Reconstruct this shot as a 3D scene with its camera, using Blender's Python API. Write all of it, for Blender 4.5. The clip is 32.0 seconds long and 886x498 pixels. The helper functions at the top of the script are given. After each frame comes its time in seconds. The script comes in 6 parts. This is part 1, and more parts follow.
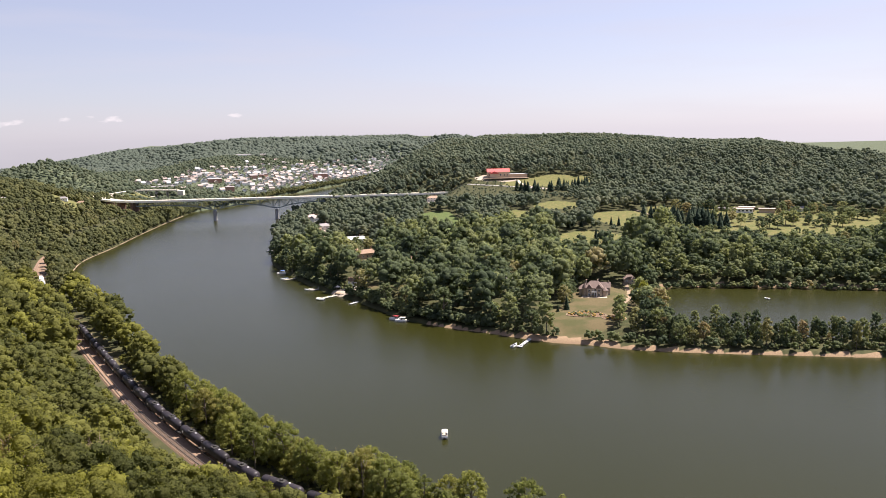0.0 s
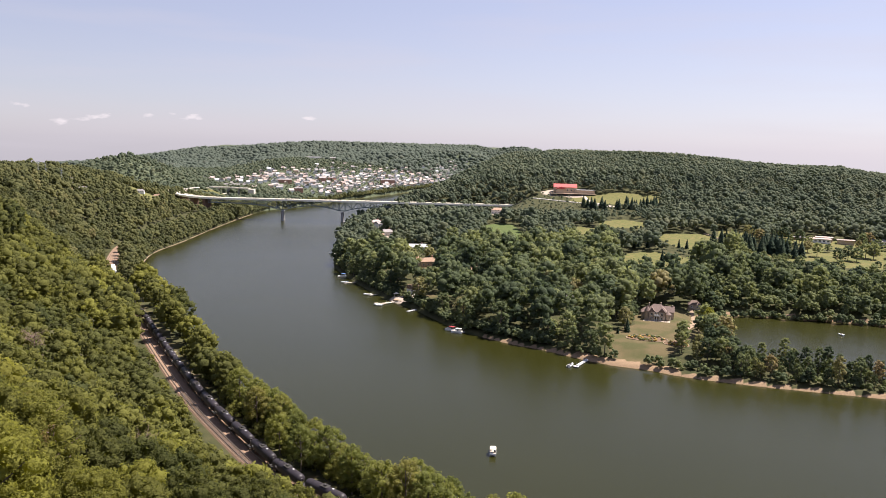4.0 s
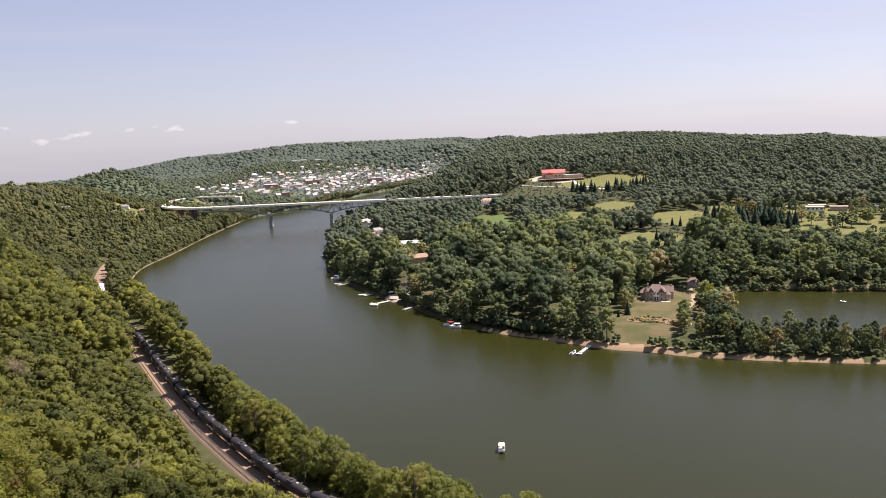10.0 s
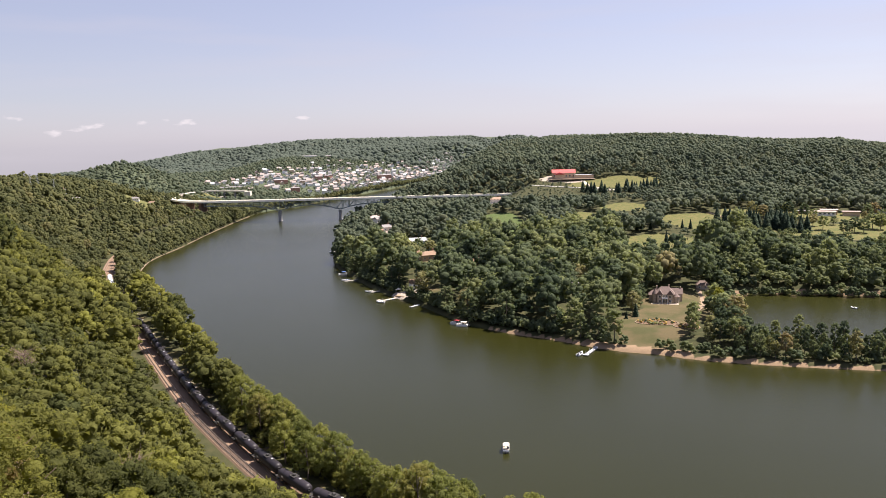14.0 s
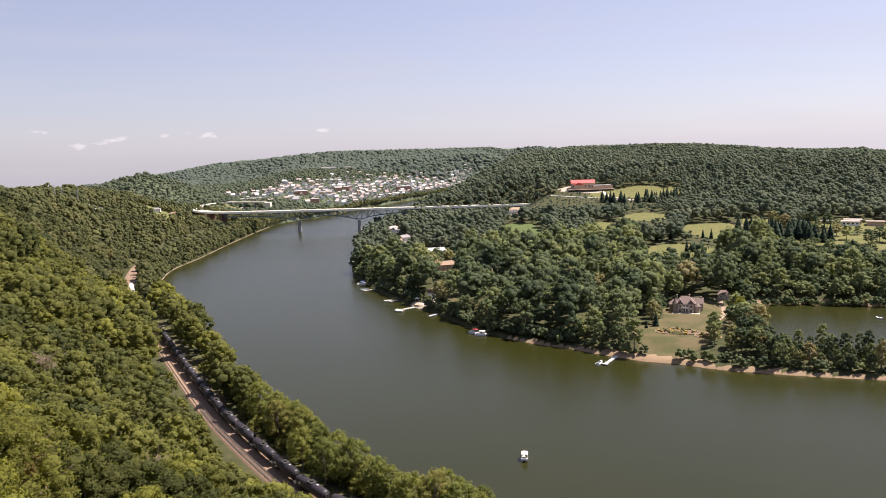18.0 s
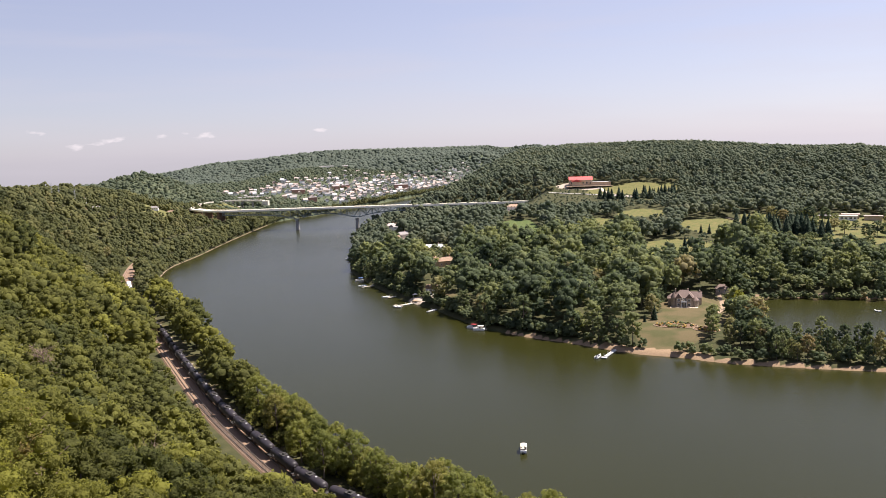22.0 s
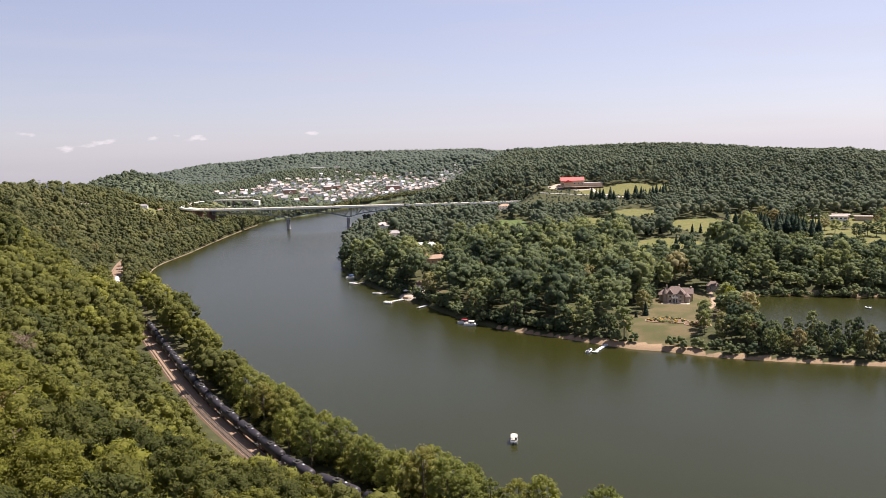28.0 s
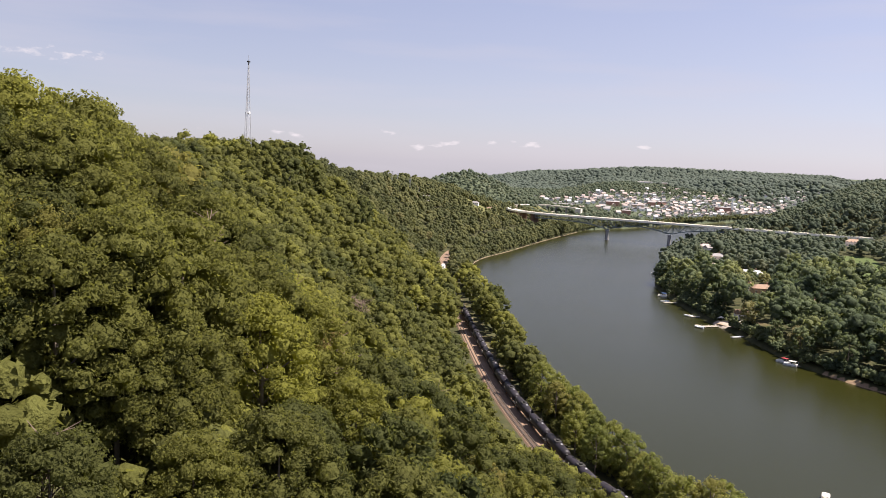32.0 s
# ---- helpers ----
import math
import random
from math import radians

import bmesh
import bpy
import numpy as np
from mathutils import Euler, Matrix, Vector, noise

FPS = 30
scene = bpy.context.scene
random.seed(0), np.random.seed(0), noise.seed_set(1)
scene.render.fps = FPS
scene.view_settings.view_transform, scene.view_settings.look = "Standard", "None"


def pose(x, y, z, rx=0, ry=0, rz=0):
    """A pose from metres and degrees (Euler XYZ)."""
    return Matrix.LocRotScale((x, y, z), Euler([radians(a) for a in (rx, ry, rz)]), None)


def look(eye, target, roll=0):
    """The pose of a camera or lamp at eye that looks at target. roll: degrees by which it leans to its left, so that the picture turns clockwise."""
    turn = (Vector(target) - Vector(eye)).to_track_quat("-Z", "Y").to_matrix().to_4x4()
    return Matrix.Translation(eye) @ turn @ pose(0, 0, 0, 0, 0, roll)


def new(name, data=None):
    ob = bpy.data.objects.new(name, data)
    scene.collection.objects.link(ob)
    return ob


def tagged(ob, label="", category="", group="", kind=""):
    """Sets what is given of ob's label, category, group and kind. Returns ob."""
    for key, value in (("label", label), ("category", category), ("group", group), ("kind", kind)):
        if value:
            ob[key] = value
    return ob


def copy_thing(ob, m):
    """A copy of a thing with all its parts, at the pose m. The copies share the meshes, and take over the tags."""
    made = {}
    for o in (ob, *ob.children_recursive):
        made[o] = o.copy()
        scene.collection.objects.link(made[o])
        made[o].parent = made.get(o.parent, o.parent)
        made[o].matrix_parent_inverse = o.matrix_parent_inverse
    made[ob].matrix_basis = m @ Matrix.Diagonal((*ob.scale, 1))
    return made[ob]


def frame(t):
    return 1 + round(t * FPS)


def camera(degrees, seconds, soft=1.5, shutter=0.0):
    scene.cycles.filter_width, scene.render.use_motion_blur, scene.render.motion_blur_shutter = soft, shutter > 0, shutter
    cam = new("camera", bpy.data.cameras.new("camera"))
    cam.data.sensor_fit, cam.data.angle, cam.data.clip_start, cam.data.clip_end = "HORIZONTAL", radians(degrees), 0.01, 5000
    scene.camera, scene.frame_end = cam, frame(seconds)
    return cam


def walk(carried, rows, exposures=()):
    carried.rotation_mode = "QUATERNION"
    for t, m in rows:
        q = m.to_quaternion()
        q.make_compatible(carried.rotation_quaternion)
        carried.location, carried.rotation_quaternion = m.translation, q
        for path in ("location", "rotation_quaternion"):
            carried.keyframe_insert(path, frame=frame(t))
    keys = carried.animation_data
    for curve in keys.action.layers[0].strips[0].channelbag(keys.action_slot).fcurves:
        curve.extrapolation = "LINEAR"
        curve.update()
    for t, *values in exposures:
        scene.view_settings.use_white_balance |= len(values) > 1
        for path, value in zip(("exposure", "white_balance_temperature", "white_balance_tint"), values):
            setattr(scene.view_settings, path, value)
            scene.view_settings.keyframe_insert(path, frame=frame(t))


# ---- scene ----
cam = camera(61.00, 32.0, soft=0.7)
# seconds, eye, target, roll
PATH = [
    (0.0, (-0.67, -9.50, 105.33), (5.83, 89.15, 90.33), -1.37),
    (0.5, (-0.57, -9.39, 105.42), (5.72, 89.19, 89.90), -2.18),
    (1.0, (-0.46, -9.26, 105.50), (5.54, 89.15, 88.77), -0.71),
    (1.5, (-0.33, -9.10, 105.55), (2.89, 89.56, 89.51), -1.49),
    (2.0, (-0.19, -8.88, 105.56), (-3.65, 89.85, 90.07), 1.07),
    (2.5, (-0.03, -8.56, 105.53), (-0.76, 90.47, 91.64), 0.20),
    (4.5, (0.66, -5.45, 105.37), (-1.43, 93.60, 91.74), 1.54),
    (5.0, (0.69, -4.85, 105.38), (-3.87, 94.00, 90.99), -0.46),
    (5.5, (0.69, -4.32, 105.37), (-2.36, 94.69, 91.65), -1.99),
    (6.0, (0.66, -3.78, 105.34), (-3.64, 95.29, 92.42), -0.60),
    (6.5, (0.64, -3.21, 105.28), (-2.74, 95.76, 91.41), -2.13),
    (7.0, (0.61, -2.62, 105.20), (-1.07, 96.18, 89.79), 1.15),
    (7.5, (0.57, -1.98, 105.12), (-3.54, 96.81, 90.21), 0.56),
    (8.0, (0.52, -1.32, 105.03), (-1.66, 97.79, 91.91), 0.20),
    (8.5, (0.45, -0.63, 104.94), (-0.02, 98.32, 90.43), -2.01),
    (9.0, (0.35, 0.08, 104.83), (-0.05, 98.89, 89.43), -0.59),
    (9.5, (0.26, 0.78, 104.73), (0.36, 99.57, 89.18), -1.46),
    (10.0, (0.16, 1.43, 104.63), (-0.61, 100.38, 90.20), -2.59),
    (10.5, (0.08, 1.99, 104.57), (-1.19, 101.45, 94.28), -0.47),
    (11.0, (0.03, 2.41, 104.52), (0.91, 101.81, 93.57), -2.93),
    (11.5, (0.01, 2.69, 104.49), (-0.39, 101.80, 91.17), -2.59),
    (12.0, (0.03, 2.83, 104.46), (-0.36, 101.91, 90.92), -2.37),
    (12.5, (0.08, 2.88, 104.41), (-0.47, 101.86, 90.17), -3.50),
    (13.0, (0.16, 2.88, 104.35), (-1.80, 101.91, 90.58), -3.23),
    (13.5, (0.23, 2.86, 104.29), (-1.25, 101.79, 89.76), -2.11),
    (14.0, (0.31, 2.86, 104.22), (-1.59, 101.76, 89.60), -1.60),
    (14.5, (0.37, 2.87, 104.10), (-1.57, 101.84, 89.93), -1.34),
    (16.5, (0.52, 3.01, 103.01), (-2.45, 102.13, 90.12), -1.31),
    (17.0, (0.54, 2.99, 102.83), (-3.35, 102.10, 90.04), -1.60),
    (17.5, (0.55, 2.98, 102.68), (-3.71, 102.01, 89.50), -1.72),
    (18.0, (0.56, 2.96, 102.52), (-3.81, 102.02, 89.52), -1.77),
    (18.5, (0.57, 2.96, 102.32), (-3.34, 101.93, 88.53), -1.18),
    (19.0, (0.58, 2.98, 102.08), (-3.64, 102.00, 88.74), -1.09),
    (19.5, (0.58, 3.02, 101.80), (-4.71, 101.90, 87.83), -1.77),
    (20.0, (0.58, 3.07, 101.48), (-5.47, 101.98, 88.08), -0.87),
    (20.5, (0.57, 3.13, 101.13), (-5.45, 102.18, 88.83), -1.19),
    (21.0, (0.56, 3.18, 100.78), (-3.64, 102.24, 87.76), -1.96),
    (21.5, (0.55, 3.24, 100.43), (-3.10, 102.23, 86.75), -1.87),
    (22.0, (0.56, 3.29, 100.08), (-3.57, 102.34, 86.97), -2.02),
    (22.5, (0.58, 3.35, 99.72), (-4.47, 102.29, 86.10), -3.02),
    (23.0, (0.61, 3.42, 99.36), (-5.00, 102.33, 85.74), -1.68),
    (23.5, (0.63, 3.51, 99.00), (-5.81, 102.52, 86.54), -1.70),
    (24.0, (0.65, 3.62, 98.66), (-4.49, 102.58, 85.25), -2.03),
    (24.5, (0.65, 3.73, 98.34), (-4.27, 102.77, 85.39), -0.98),
    (25.0, (0.65, 3.85, 98.03), (-4.01, 102.98, 85.66), -0.71),
    (25.5, (0.64, 4.01, 97.65), (-4.76, 103.03, 84.76), -1.86),
    (27.5, (0.63, 4.93, 95.11), (-3.90, 103.98, 82.18), -0.71),
    (28.0, (0.69, 4.99, 94.73), (-2.32, 104.14, 82.09), -1.67),
    (28.5, (0.79, 5.00, 94.42), (-1.47, 104.15, 81.64), -0.77),
    (29.0, (0.93, 4.98, 94.11), (-2.55, 103.93, 80.11), -1.71),
    (29.5, (1.13, 4.94, 93.78), (-1.40, 104.05, 80.75), -1.31),
    (30.0, (1.38, 4.87, 93.46), (-3.13, 103.87, 80.10), -1.98),
    (30.5, (1.69, 4.77, 93.17), (-17.41, 102.09, 80.33), -0.18),
    (31.0, (2.01, 4.64, 92.95), (-28.27, 99.21, 81.10), 0.57),
    (31.5, (2.33, 4.51, 92.80), (-34.21, 96.91, 81.53), 1.57),
    (32.0, (2.61, 4.38, 92.70), (-40.46, 93.89, 81.22), 2.75),
]
walk(cam, [(t, look(eye, target, roll)) for t, eye, target, roll in PATH], [(0.0, 1.52, 6400, 16), (1.0, 1.49, 6400, 16), (2.5, 1.43, 6400, 16), (9.0, 1.44, 6400, 16), (11.0, 1.38, 6400, 16), (13.0, 1.42, 6400, 16), (32.0, 1.42, 6400, 16)])

# ---- world, sun ----
SUN_AZ, SUN_EL = 66.0, 61.0  # degrees clockwise from +y, and above the horizon
world = bpy.data.worlds.new("world")
scene.world = world
world.use_nodes = True
wn, wl = world.node_tree.nodes, world.node_tree.links
sky = wn.new("ShaderNodeTexSky")
sky.sky_type = "NISHITA"
sky.sun_disc = False
sky.sun_elevation, sky.sun_rotation = radians(SUN_EL), radians(SUN_AZ)
sky.altitude, sky.air_density, sky.dust_density, sky.ozone_density = 300, 1.0, 0.8, 2.0


def wmath(op, a, b=0.0, c=0.0):
    n = wn.new("ShaderNodeMath")
    n.operation = op
    for i, v in enumerate((a, b, c)):
        if isinstance(v, (int, float)):
            n.inputs[i].default_value = v
        else:
            wl.new(v, n.inputs[i])
    return n.outputs[0]


def wmix(fac, a, b):
    n = wn.new("ShaderNodeMix")
    n.data_type = "RGBA"
    for i, v in ((0, fac), (6, a), (7, b)):
        if isinstance(v, tuple):
            n.inputs[i].default_value = (*v, 1)
        elif isinstance(v, float):
            n.inputs[i].default_value = v
        else:
            wl.new(v, n.inputs[i])
    return n.outputs[2]


# summer haze over the clear sky: lilac-white low down, bluer high up
wdir = wn.new("ShaderNodeTexCoord").outputs["Generated"]
wxyz = wn.new("ShaderNodeSeparateXYZ")
wl.new(wdir, wxyz.inputs[0])
up_fac = wn.new("ShaderNodeMapRange")
up_fac.interpolation_type = "SMOOTHSTEP"
up_fac.inputs[1].default_value, up_fac.inputs[2].default_value = -0.02, 0.42
wl.new(wxyz.outputs[2], up_fac.inputs[0])
haze = wmix(up_fac.outputs[0], (3.52, 3.36, 3.92), (2.35, 2.62, 3.85))
glare = wn.new("ShaderNodeVectorMath")  # the haze is brighter towards the sun
glare.operation = "SCALE"
wl.new(haze, glare.inputs[0])
wl.new(wmath("MULTIPLY_ADD", wxyz.outputs[0], 0.26, 0.98), glare.inputs[3])
hazy = wmix(0.72, sky.outputs[0], glare.outputs[0])
# a row of small fair-weather clouds over the valley, and thin streaks high up
low = wn.new("ShaderNodeTexNoise")
low.inputs["Scale"].default_value, low.inputs["Detail"].default_value = 75.0, 7.0
stretch = wn.new("ShaderNodeMapping")
stretch.inputs["Scale"].default_value = (1.0, 1.0, 2.4)
wl.new(wdir, stretch.inputs[0])
wl.new(stretch.outputs[0], low.inputs["Vector"])
total = 0.0
for cx, cz, rx, rz, k in ((-0.470, 0.017, 0.010, 0.004, 0.9), (-0.437, 0.024, 0.012, 0.003, 0.6), (-0.424, 0.027, 0.008, 0.003, 1.0), (-0.452, 0.021, 0.012, 0.003, 0.7), (-0.380, 0.028, 0.009, 0.005, 0.8),
                          (-0.353, 0.031, 0.006, 0.003, 0.9), (-0.331, 0.028, 0.010, 0.004, 1.2), (-0.345, 0.025, 0.010, 0.003, 0.7), (-0.194, 0.030, 0.011, 0.003, 1.0), (-0.314, 0.053, 0.007, 0.003, 0.5), (-0.501, 0.035, 0.012, 0.003, 0.9),
                          (-0.621, 0.029, 0.010, 0.003, 0.8), (-0.603, 0.025, 0.009, 0.004, 1.0), (-0.690, 0.027, 0.008, 0.003, 0.7), (-0.80, 0.103, 0.06, 0.010, 0.6)):
    dx = wmath("MULTIPLY", wmath("ADD", wxyz.outputs[0], -cx), 1 / rx)
    dz = wmath("MULTIPLY", wmath("ADD", wxyz.outputs[2], -cz), 1 / rz)
    d2 = wmath("ADD", wmath("MULTIPLY", dx, dx), wmath("MULTIPLY", dz, dz))
    total = wmath("ADD", wmath("MULTIPLY", wmath("POWER", 2.718, wmath("MULTIPLY", d2, -1.0)), k), total)
puff = wn.new("ShaderNodeMapRange")
puff.inputs[1].default_value, puff.inputs[2].default_value = 1.55, 2.1
wl.new(wmath("ADD", total, wmath("MULTIPLY", low.outputs[0], 2.1)), puff.inputs[0])
clouds = wmath("MULTIPLY", puff.outputs[0], wmath("MINIMUM", wmath("MULTIPLY", total, 2.5), 1.0))
streak = wn.new("ShaderNodeTexNoise")
streak.inputs["Scale"].default_value, streak.inputs["Detail"].default_value = 3.0, 5.0
thin = wn.new("ShaderNodeMapping")
thin.inputs["Scale"].default_value = (1.0, 1.0, 9.0)
wl.new(wdir, thin.inputs[0])
wl.new(thin.outputs[0], streak.inputs["Vector"])
veil = wn.new("ShaderNodeMapRange")
veil.inputs[1].default_value, veil.inputs[2].default_value, veil.inputs[4].default_value = 0.45, 0.8, 0.35
wl.new(streak.outputs[0], veil.inputs[0])
sky_col = wmix(veil.outputs[0], hazy, (3.9, 3.7, 3.95))
sky_col = wmix(wmath("MULTIPLY", clouds, 0.75), sky_col, (5.2, 4.85, 4.9))
wl.new(sky_col, wn["Background"].inputs[0])
wn["Background"].inputs[1].default_value = 0.068
sun_data = bpy.data.lights.new("sun", "SUN")
sun_data.energy, sun_data.angle, sun_data.color = 5.0, radians(0.6), (1.0, 0.93, 0.82)
sun = new("sun", sun_data)
sa, se = radians(SUN_AZ), radians(SUN_EL)
sun_from = Vector((math.sin(sa) * math.cos(se), math.cos(sa) * math.cos(se), math.sin(se)))
sun.matrix_world = look(sun_from * 900, (0, 0, 0))

# ---- materials ----
def material(name, colour, rough=0.7, metal=0.0, spec=0.3, vary=0.25, scale=1.0, bumpy=0.15, second=None, per=""):
    """A surface with two scales of variation. per: 'object' or 'tone' adds a change from thing to thing."""
    m = bpy.data.materials.new(name)
    m.use_nodes = True
    n, l = m.node_tree.nodes, m.node_tree.links
    b = n["Principled BSDF"]
    b.inputs["Roughness"].default_value, b.inputs["Metallic"].default_value = rough, metal
    b.inputs["Specular IOR Level"].default_value = spec
    co = n.new("ShaderNodeTexCoord")
    big, small = n.new("ShaderNodeTexNoise"), n.new("ShaderNodeTexNoise")
    big.inputs["Scale"].default_value, small.inputs["Scale"].default_value = 0.35 * scale, 4.0 * scale
    big.inputs["Detail"].default_value, small.inputs["Detail"].default_value = 4, 3
    for t in (big, small):
        l.new(co.outputs["Object"], t.inputs["Vector"])
    mix = n.new("ShaderNodeMix")
    mix.data_type = "RGBA"
    dark = second or tuple(c * (1 - vary) for c in colour)
    mix.inputs[6].default_value, mix.inputs[7].default_value = (*dark, 1), (*colour, 1)
    add = n.new("ShaderNodeMath")
    add.operation = "MULTIPLY_ADD"
    add.inputs[1].default_value = 0.5
    l.new(small.outputs[0], add.inputs[0])
    half = n.new("ShaderNodeMath")
    half.operation = "MULTIPLY_ADD"
    half.inputs[1].default_value, half.inputs[2].default_value = 1.6, -0.55
    l.new(big.outputs[0], half.inputs[0])
    l.new(half.outputs[0], add.inputs[2])
    l.new(add.outputs[0], mix.inputs[0])
    out = mix.outputs[2]
    if per == "object":
        info, hsv, mr = n.new("ShaderNodeObjectInfo"), n.new("ShaderNodeHueSaturation"), n.new("ShaderNodeMapRange")
        mr.inputs[3].default_value, mr.inputs[4].default_value = 0.75, 1.2
        l.new(info.outputs["Random"], mr.inputs[0])
        l.new(mr.outputs[0], hsv.inputs["Value"])
        l.new(out, hsv.inputs["Color"])
        out = hsv.outputs[0]
    l.new(out, b.inputs["Base Color"])
    if bumpy:
        bm = n.new("ShaderNodeBump")
        bm.inputs["Strength"].default_value, bm.inputs["Distance"].default_value = bumpy, 0.1 / max(scale, 0.1)
        l.new(small.outputs[0], bm.inputs["Height"])
        l.new(bm.outputs[0], b.inputs["Normal"])
    return m


def leaf_material(name, stops, by_object=False, glow_through=0.5, mottle=1.0):
    """Leaves: colour runs over the stops from tree to tree, with small changes inside a crown."""
    m = bpy.data.materials.new(name)
    m.use_nodes = True
    n, l = m.node_tree.nodes, m.node_tree.links
    b, out = n["Principled BSDF"], n["Material Output"]
    b.inputs["Roughness"].default_value, b.inputs["Specular IOR Level"].default_value = 0.7, 0.08
    if by_object:
        src = n.new("ShaderNodeObjectInfo").outputs["Random"]
    else:
        at = n.new("ShaderNodeAttribute")
        at.attribute_name = "tone"
        src = at.outputs["Fac"]
    island, co, noise_tex = n.new("ShaderNodeNewGeometry"), n.new("ShaderNodeTexCoord"), n.new("ShaderNodeTexNoise")
    noise_tex.inputs["Scale"].default_value, noise_tex.inputs["Detail"].default_value = 0.45, 3
    l.new(co.outputs["Object"], noise_tex.inputs["Vector"])
    ramp_node = n.new("ShaderNodeValToRGB")
    e = ramp_node.color_ramp.elements
    for i, (at_, c) in enumerate(stops):
        el = e[i] if i < 2 else e.new(at_)
        el.position, el.color = at_, (*c, 1)
    l.new(src, ramp_node.inputs[0])
    v1 = n.new("ShaderNodeMath")
    v1.operation = "MULTIPLY_ADD"
    v1.inputs[1].default_value, v1.inputs[2].default_value = 0.30 * mottle, 0.545 + 0.285 * (1 - mottle)
    l.new(island.outputs["Random Per Island"], v1.inputs[0])
    v2 = n.new("ShaderNodeMath")
    v2.operation = "MULTIPLY_ADD"
    v2.inputs[1].default_value = 0.6 * (0.45 + 0.55 * mottle)
    l.new(noise_tex.outputs[0], v2.inputs[0])
    l.new(v1.outputs[0], v2.inputs[2])
    hsv = n.new("ShaderNodeHueSaturation")
    l.new(v2.outputs[0], hsv.inputs["Value"])
    l.new(ramp_node.outputs[0], hsv.inputs["Color"])
    l.new(hsv.outputs[0], b.inputs["Base Color"])
    relief, sprays = n.new("ShaderNodeBump"), n.new("ShaderNodeTexNoise")
    sprays.inputs["Scale"].default_value, sprays.inputs["Detail"].default_value = 2.4, 6
    relief.inputs["Strength"].default_value, relief.inputs["Distance"].default_value = 0.9, 0.7
    l.new(co.outputs["Object"], sprays.inputs["Vector"])
    l.new(sprays.outputs[0], relief.inputs["Height"])
    l.new(relief.outputs[0], b.inputs["Normal"])
    tr, mx = n.new("ShaderNodeBsdfTranslucent"), n.new("ShaderNodeMixShader")
    warm = n.new("ShaderNodeMix")
    warm.data_type, warm.blend_type = "RGBA", "MULTIPLY"
    warm.inputs[0].default_value, warm.inputs[7].default_value = 1.0, (1.3, 1.3, 0.95, 1)
    l.new(hsv.outputs[0], warm.inputs[6])
    l.new(warm.outputs[2], tr.inputs["Color"])
    mx.inputs[0].default_value = glow_through
    l.new(b.outputs[0], mx.inputs[1])
    l.new(tr.outputs[0], mx.inputs[2])
    l.new(mx.outputs[0], out.inputs["Surface"])
    return m


BROAD = [(0.0, (0.067, 0.078, 0.029)), (0.35, (0.110, 0.113, 0.035)), (0.7, (0.160, 0.160, 0.041)), (0.88, (0.213, 0.211, 0.045)), (0.96, (0.185, 0.166, 0.052)), (1.0, (0.202, 0.159, 0.058))]
DEEP = [(0.0, (0.054, 0.075, 0.046)), (0.4, (0.113, 0.137, 0.072)), (0.8, (0.199, 0.215, 0.095)), (1.0, (0.261, 0.205, 0.114))]
# far hills: distance haze put into the leaf colour, paler and bluer
DISTANT_HAZE = [(0.0, (0.100, 0.122, 0.098)), (0.6, (0.122, 0.145, 0.116)), (1.0, (0.145, 0.160, 0.125))]
leaves_near = leaf_material("leaves_near", BROAD, True, 0.6)
leaves_wood = leaf_material("leaves_wood", BROAD)
leaves_distant_haze = leaf_material("leaves_distant_haze", DISTANT_HAZE, mottle=0.35)
MILD = [(0.0, (0.064, 0.074, 0.036)), (0.4, (0.108, 0.114, 0.050)), (0.8, (0.160, 0.158, 0.066)), (1.0, (0.200, 0.165, 0.085))]
leaves_mild = leaf_material("leaves_mild", MILD, mottle=0.6)
# greens with blue mixed in for the haze over ridge, fields and valley
VALLEY_HAZE = [(0.0, (0.079, 0.101, 0.071)), (0.5, (0.120, 0.141, 0.094)), (1.0, (0.171, 0.178, 0.112))]
leaves_valley_haze = leaf_material("leaves_valley_haze", VALLEY_HAZE, mottle=0.25)
leaves_far = leaf_material("leaves_far", DEEP, mottle=0.85)
leaves_bright = leaf_material("leaves_bright", [(0.0, (0.15, 0.17, 0.03)), (1.0, (0.24, 0.22, 0.04))], True)
leaves_bank = leaf_material("leaves_bank", [(0.0, (0.135, 0.150, 0.050)), (0.5, (0.172, 0.186, 0.060)), (0.9, (0.215, 0.220, 0.068)), (1.0, (0.225, 0.195, 0.080))], True, 0.66)
leaves_shore = leaf_material("leaves_shore", DEEP, True)
needles = leaf_material("needles", [(0.0, (0.026, 0.044, 0.028)), (1.0, (0.046, 0.066, 0.038))], True, 0.1)
dead_wood = material("dead_wood", (0.34, 0.27, 0.22), 0.9, scale=3, bumpy=0.4)
bark = material("bark", (0.16, 0.13, 0.10), 0.9, scale=2, bumpy=0.5)
dead_wood = material("dead_wood", (0.21, 0.15, 0.115), 0.9, scale=2, bumpy=0.4)


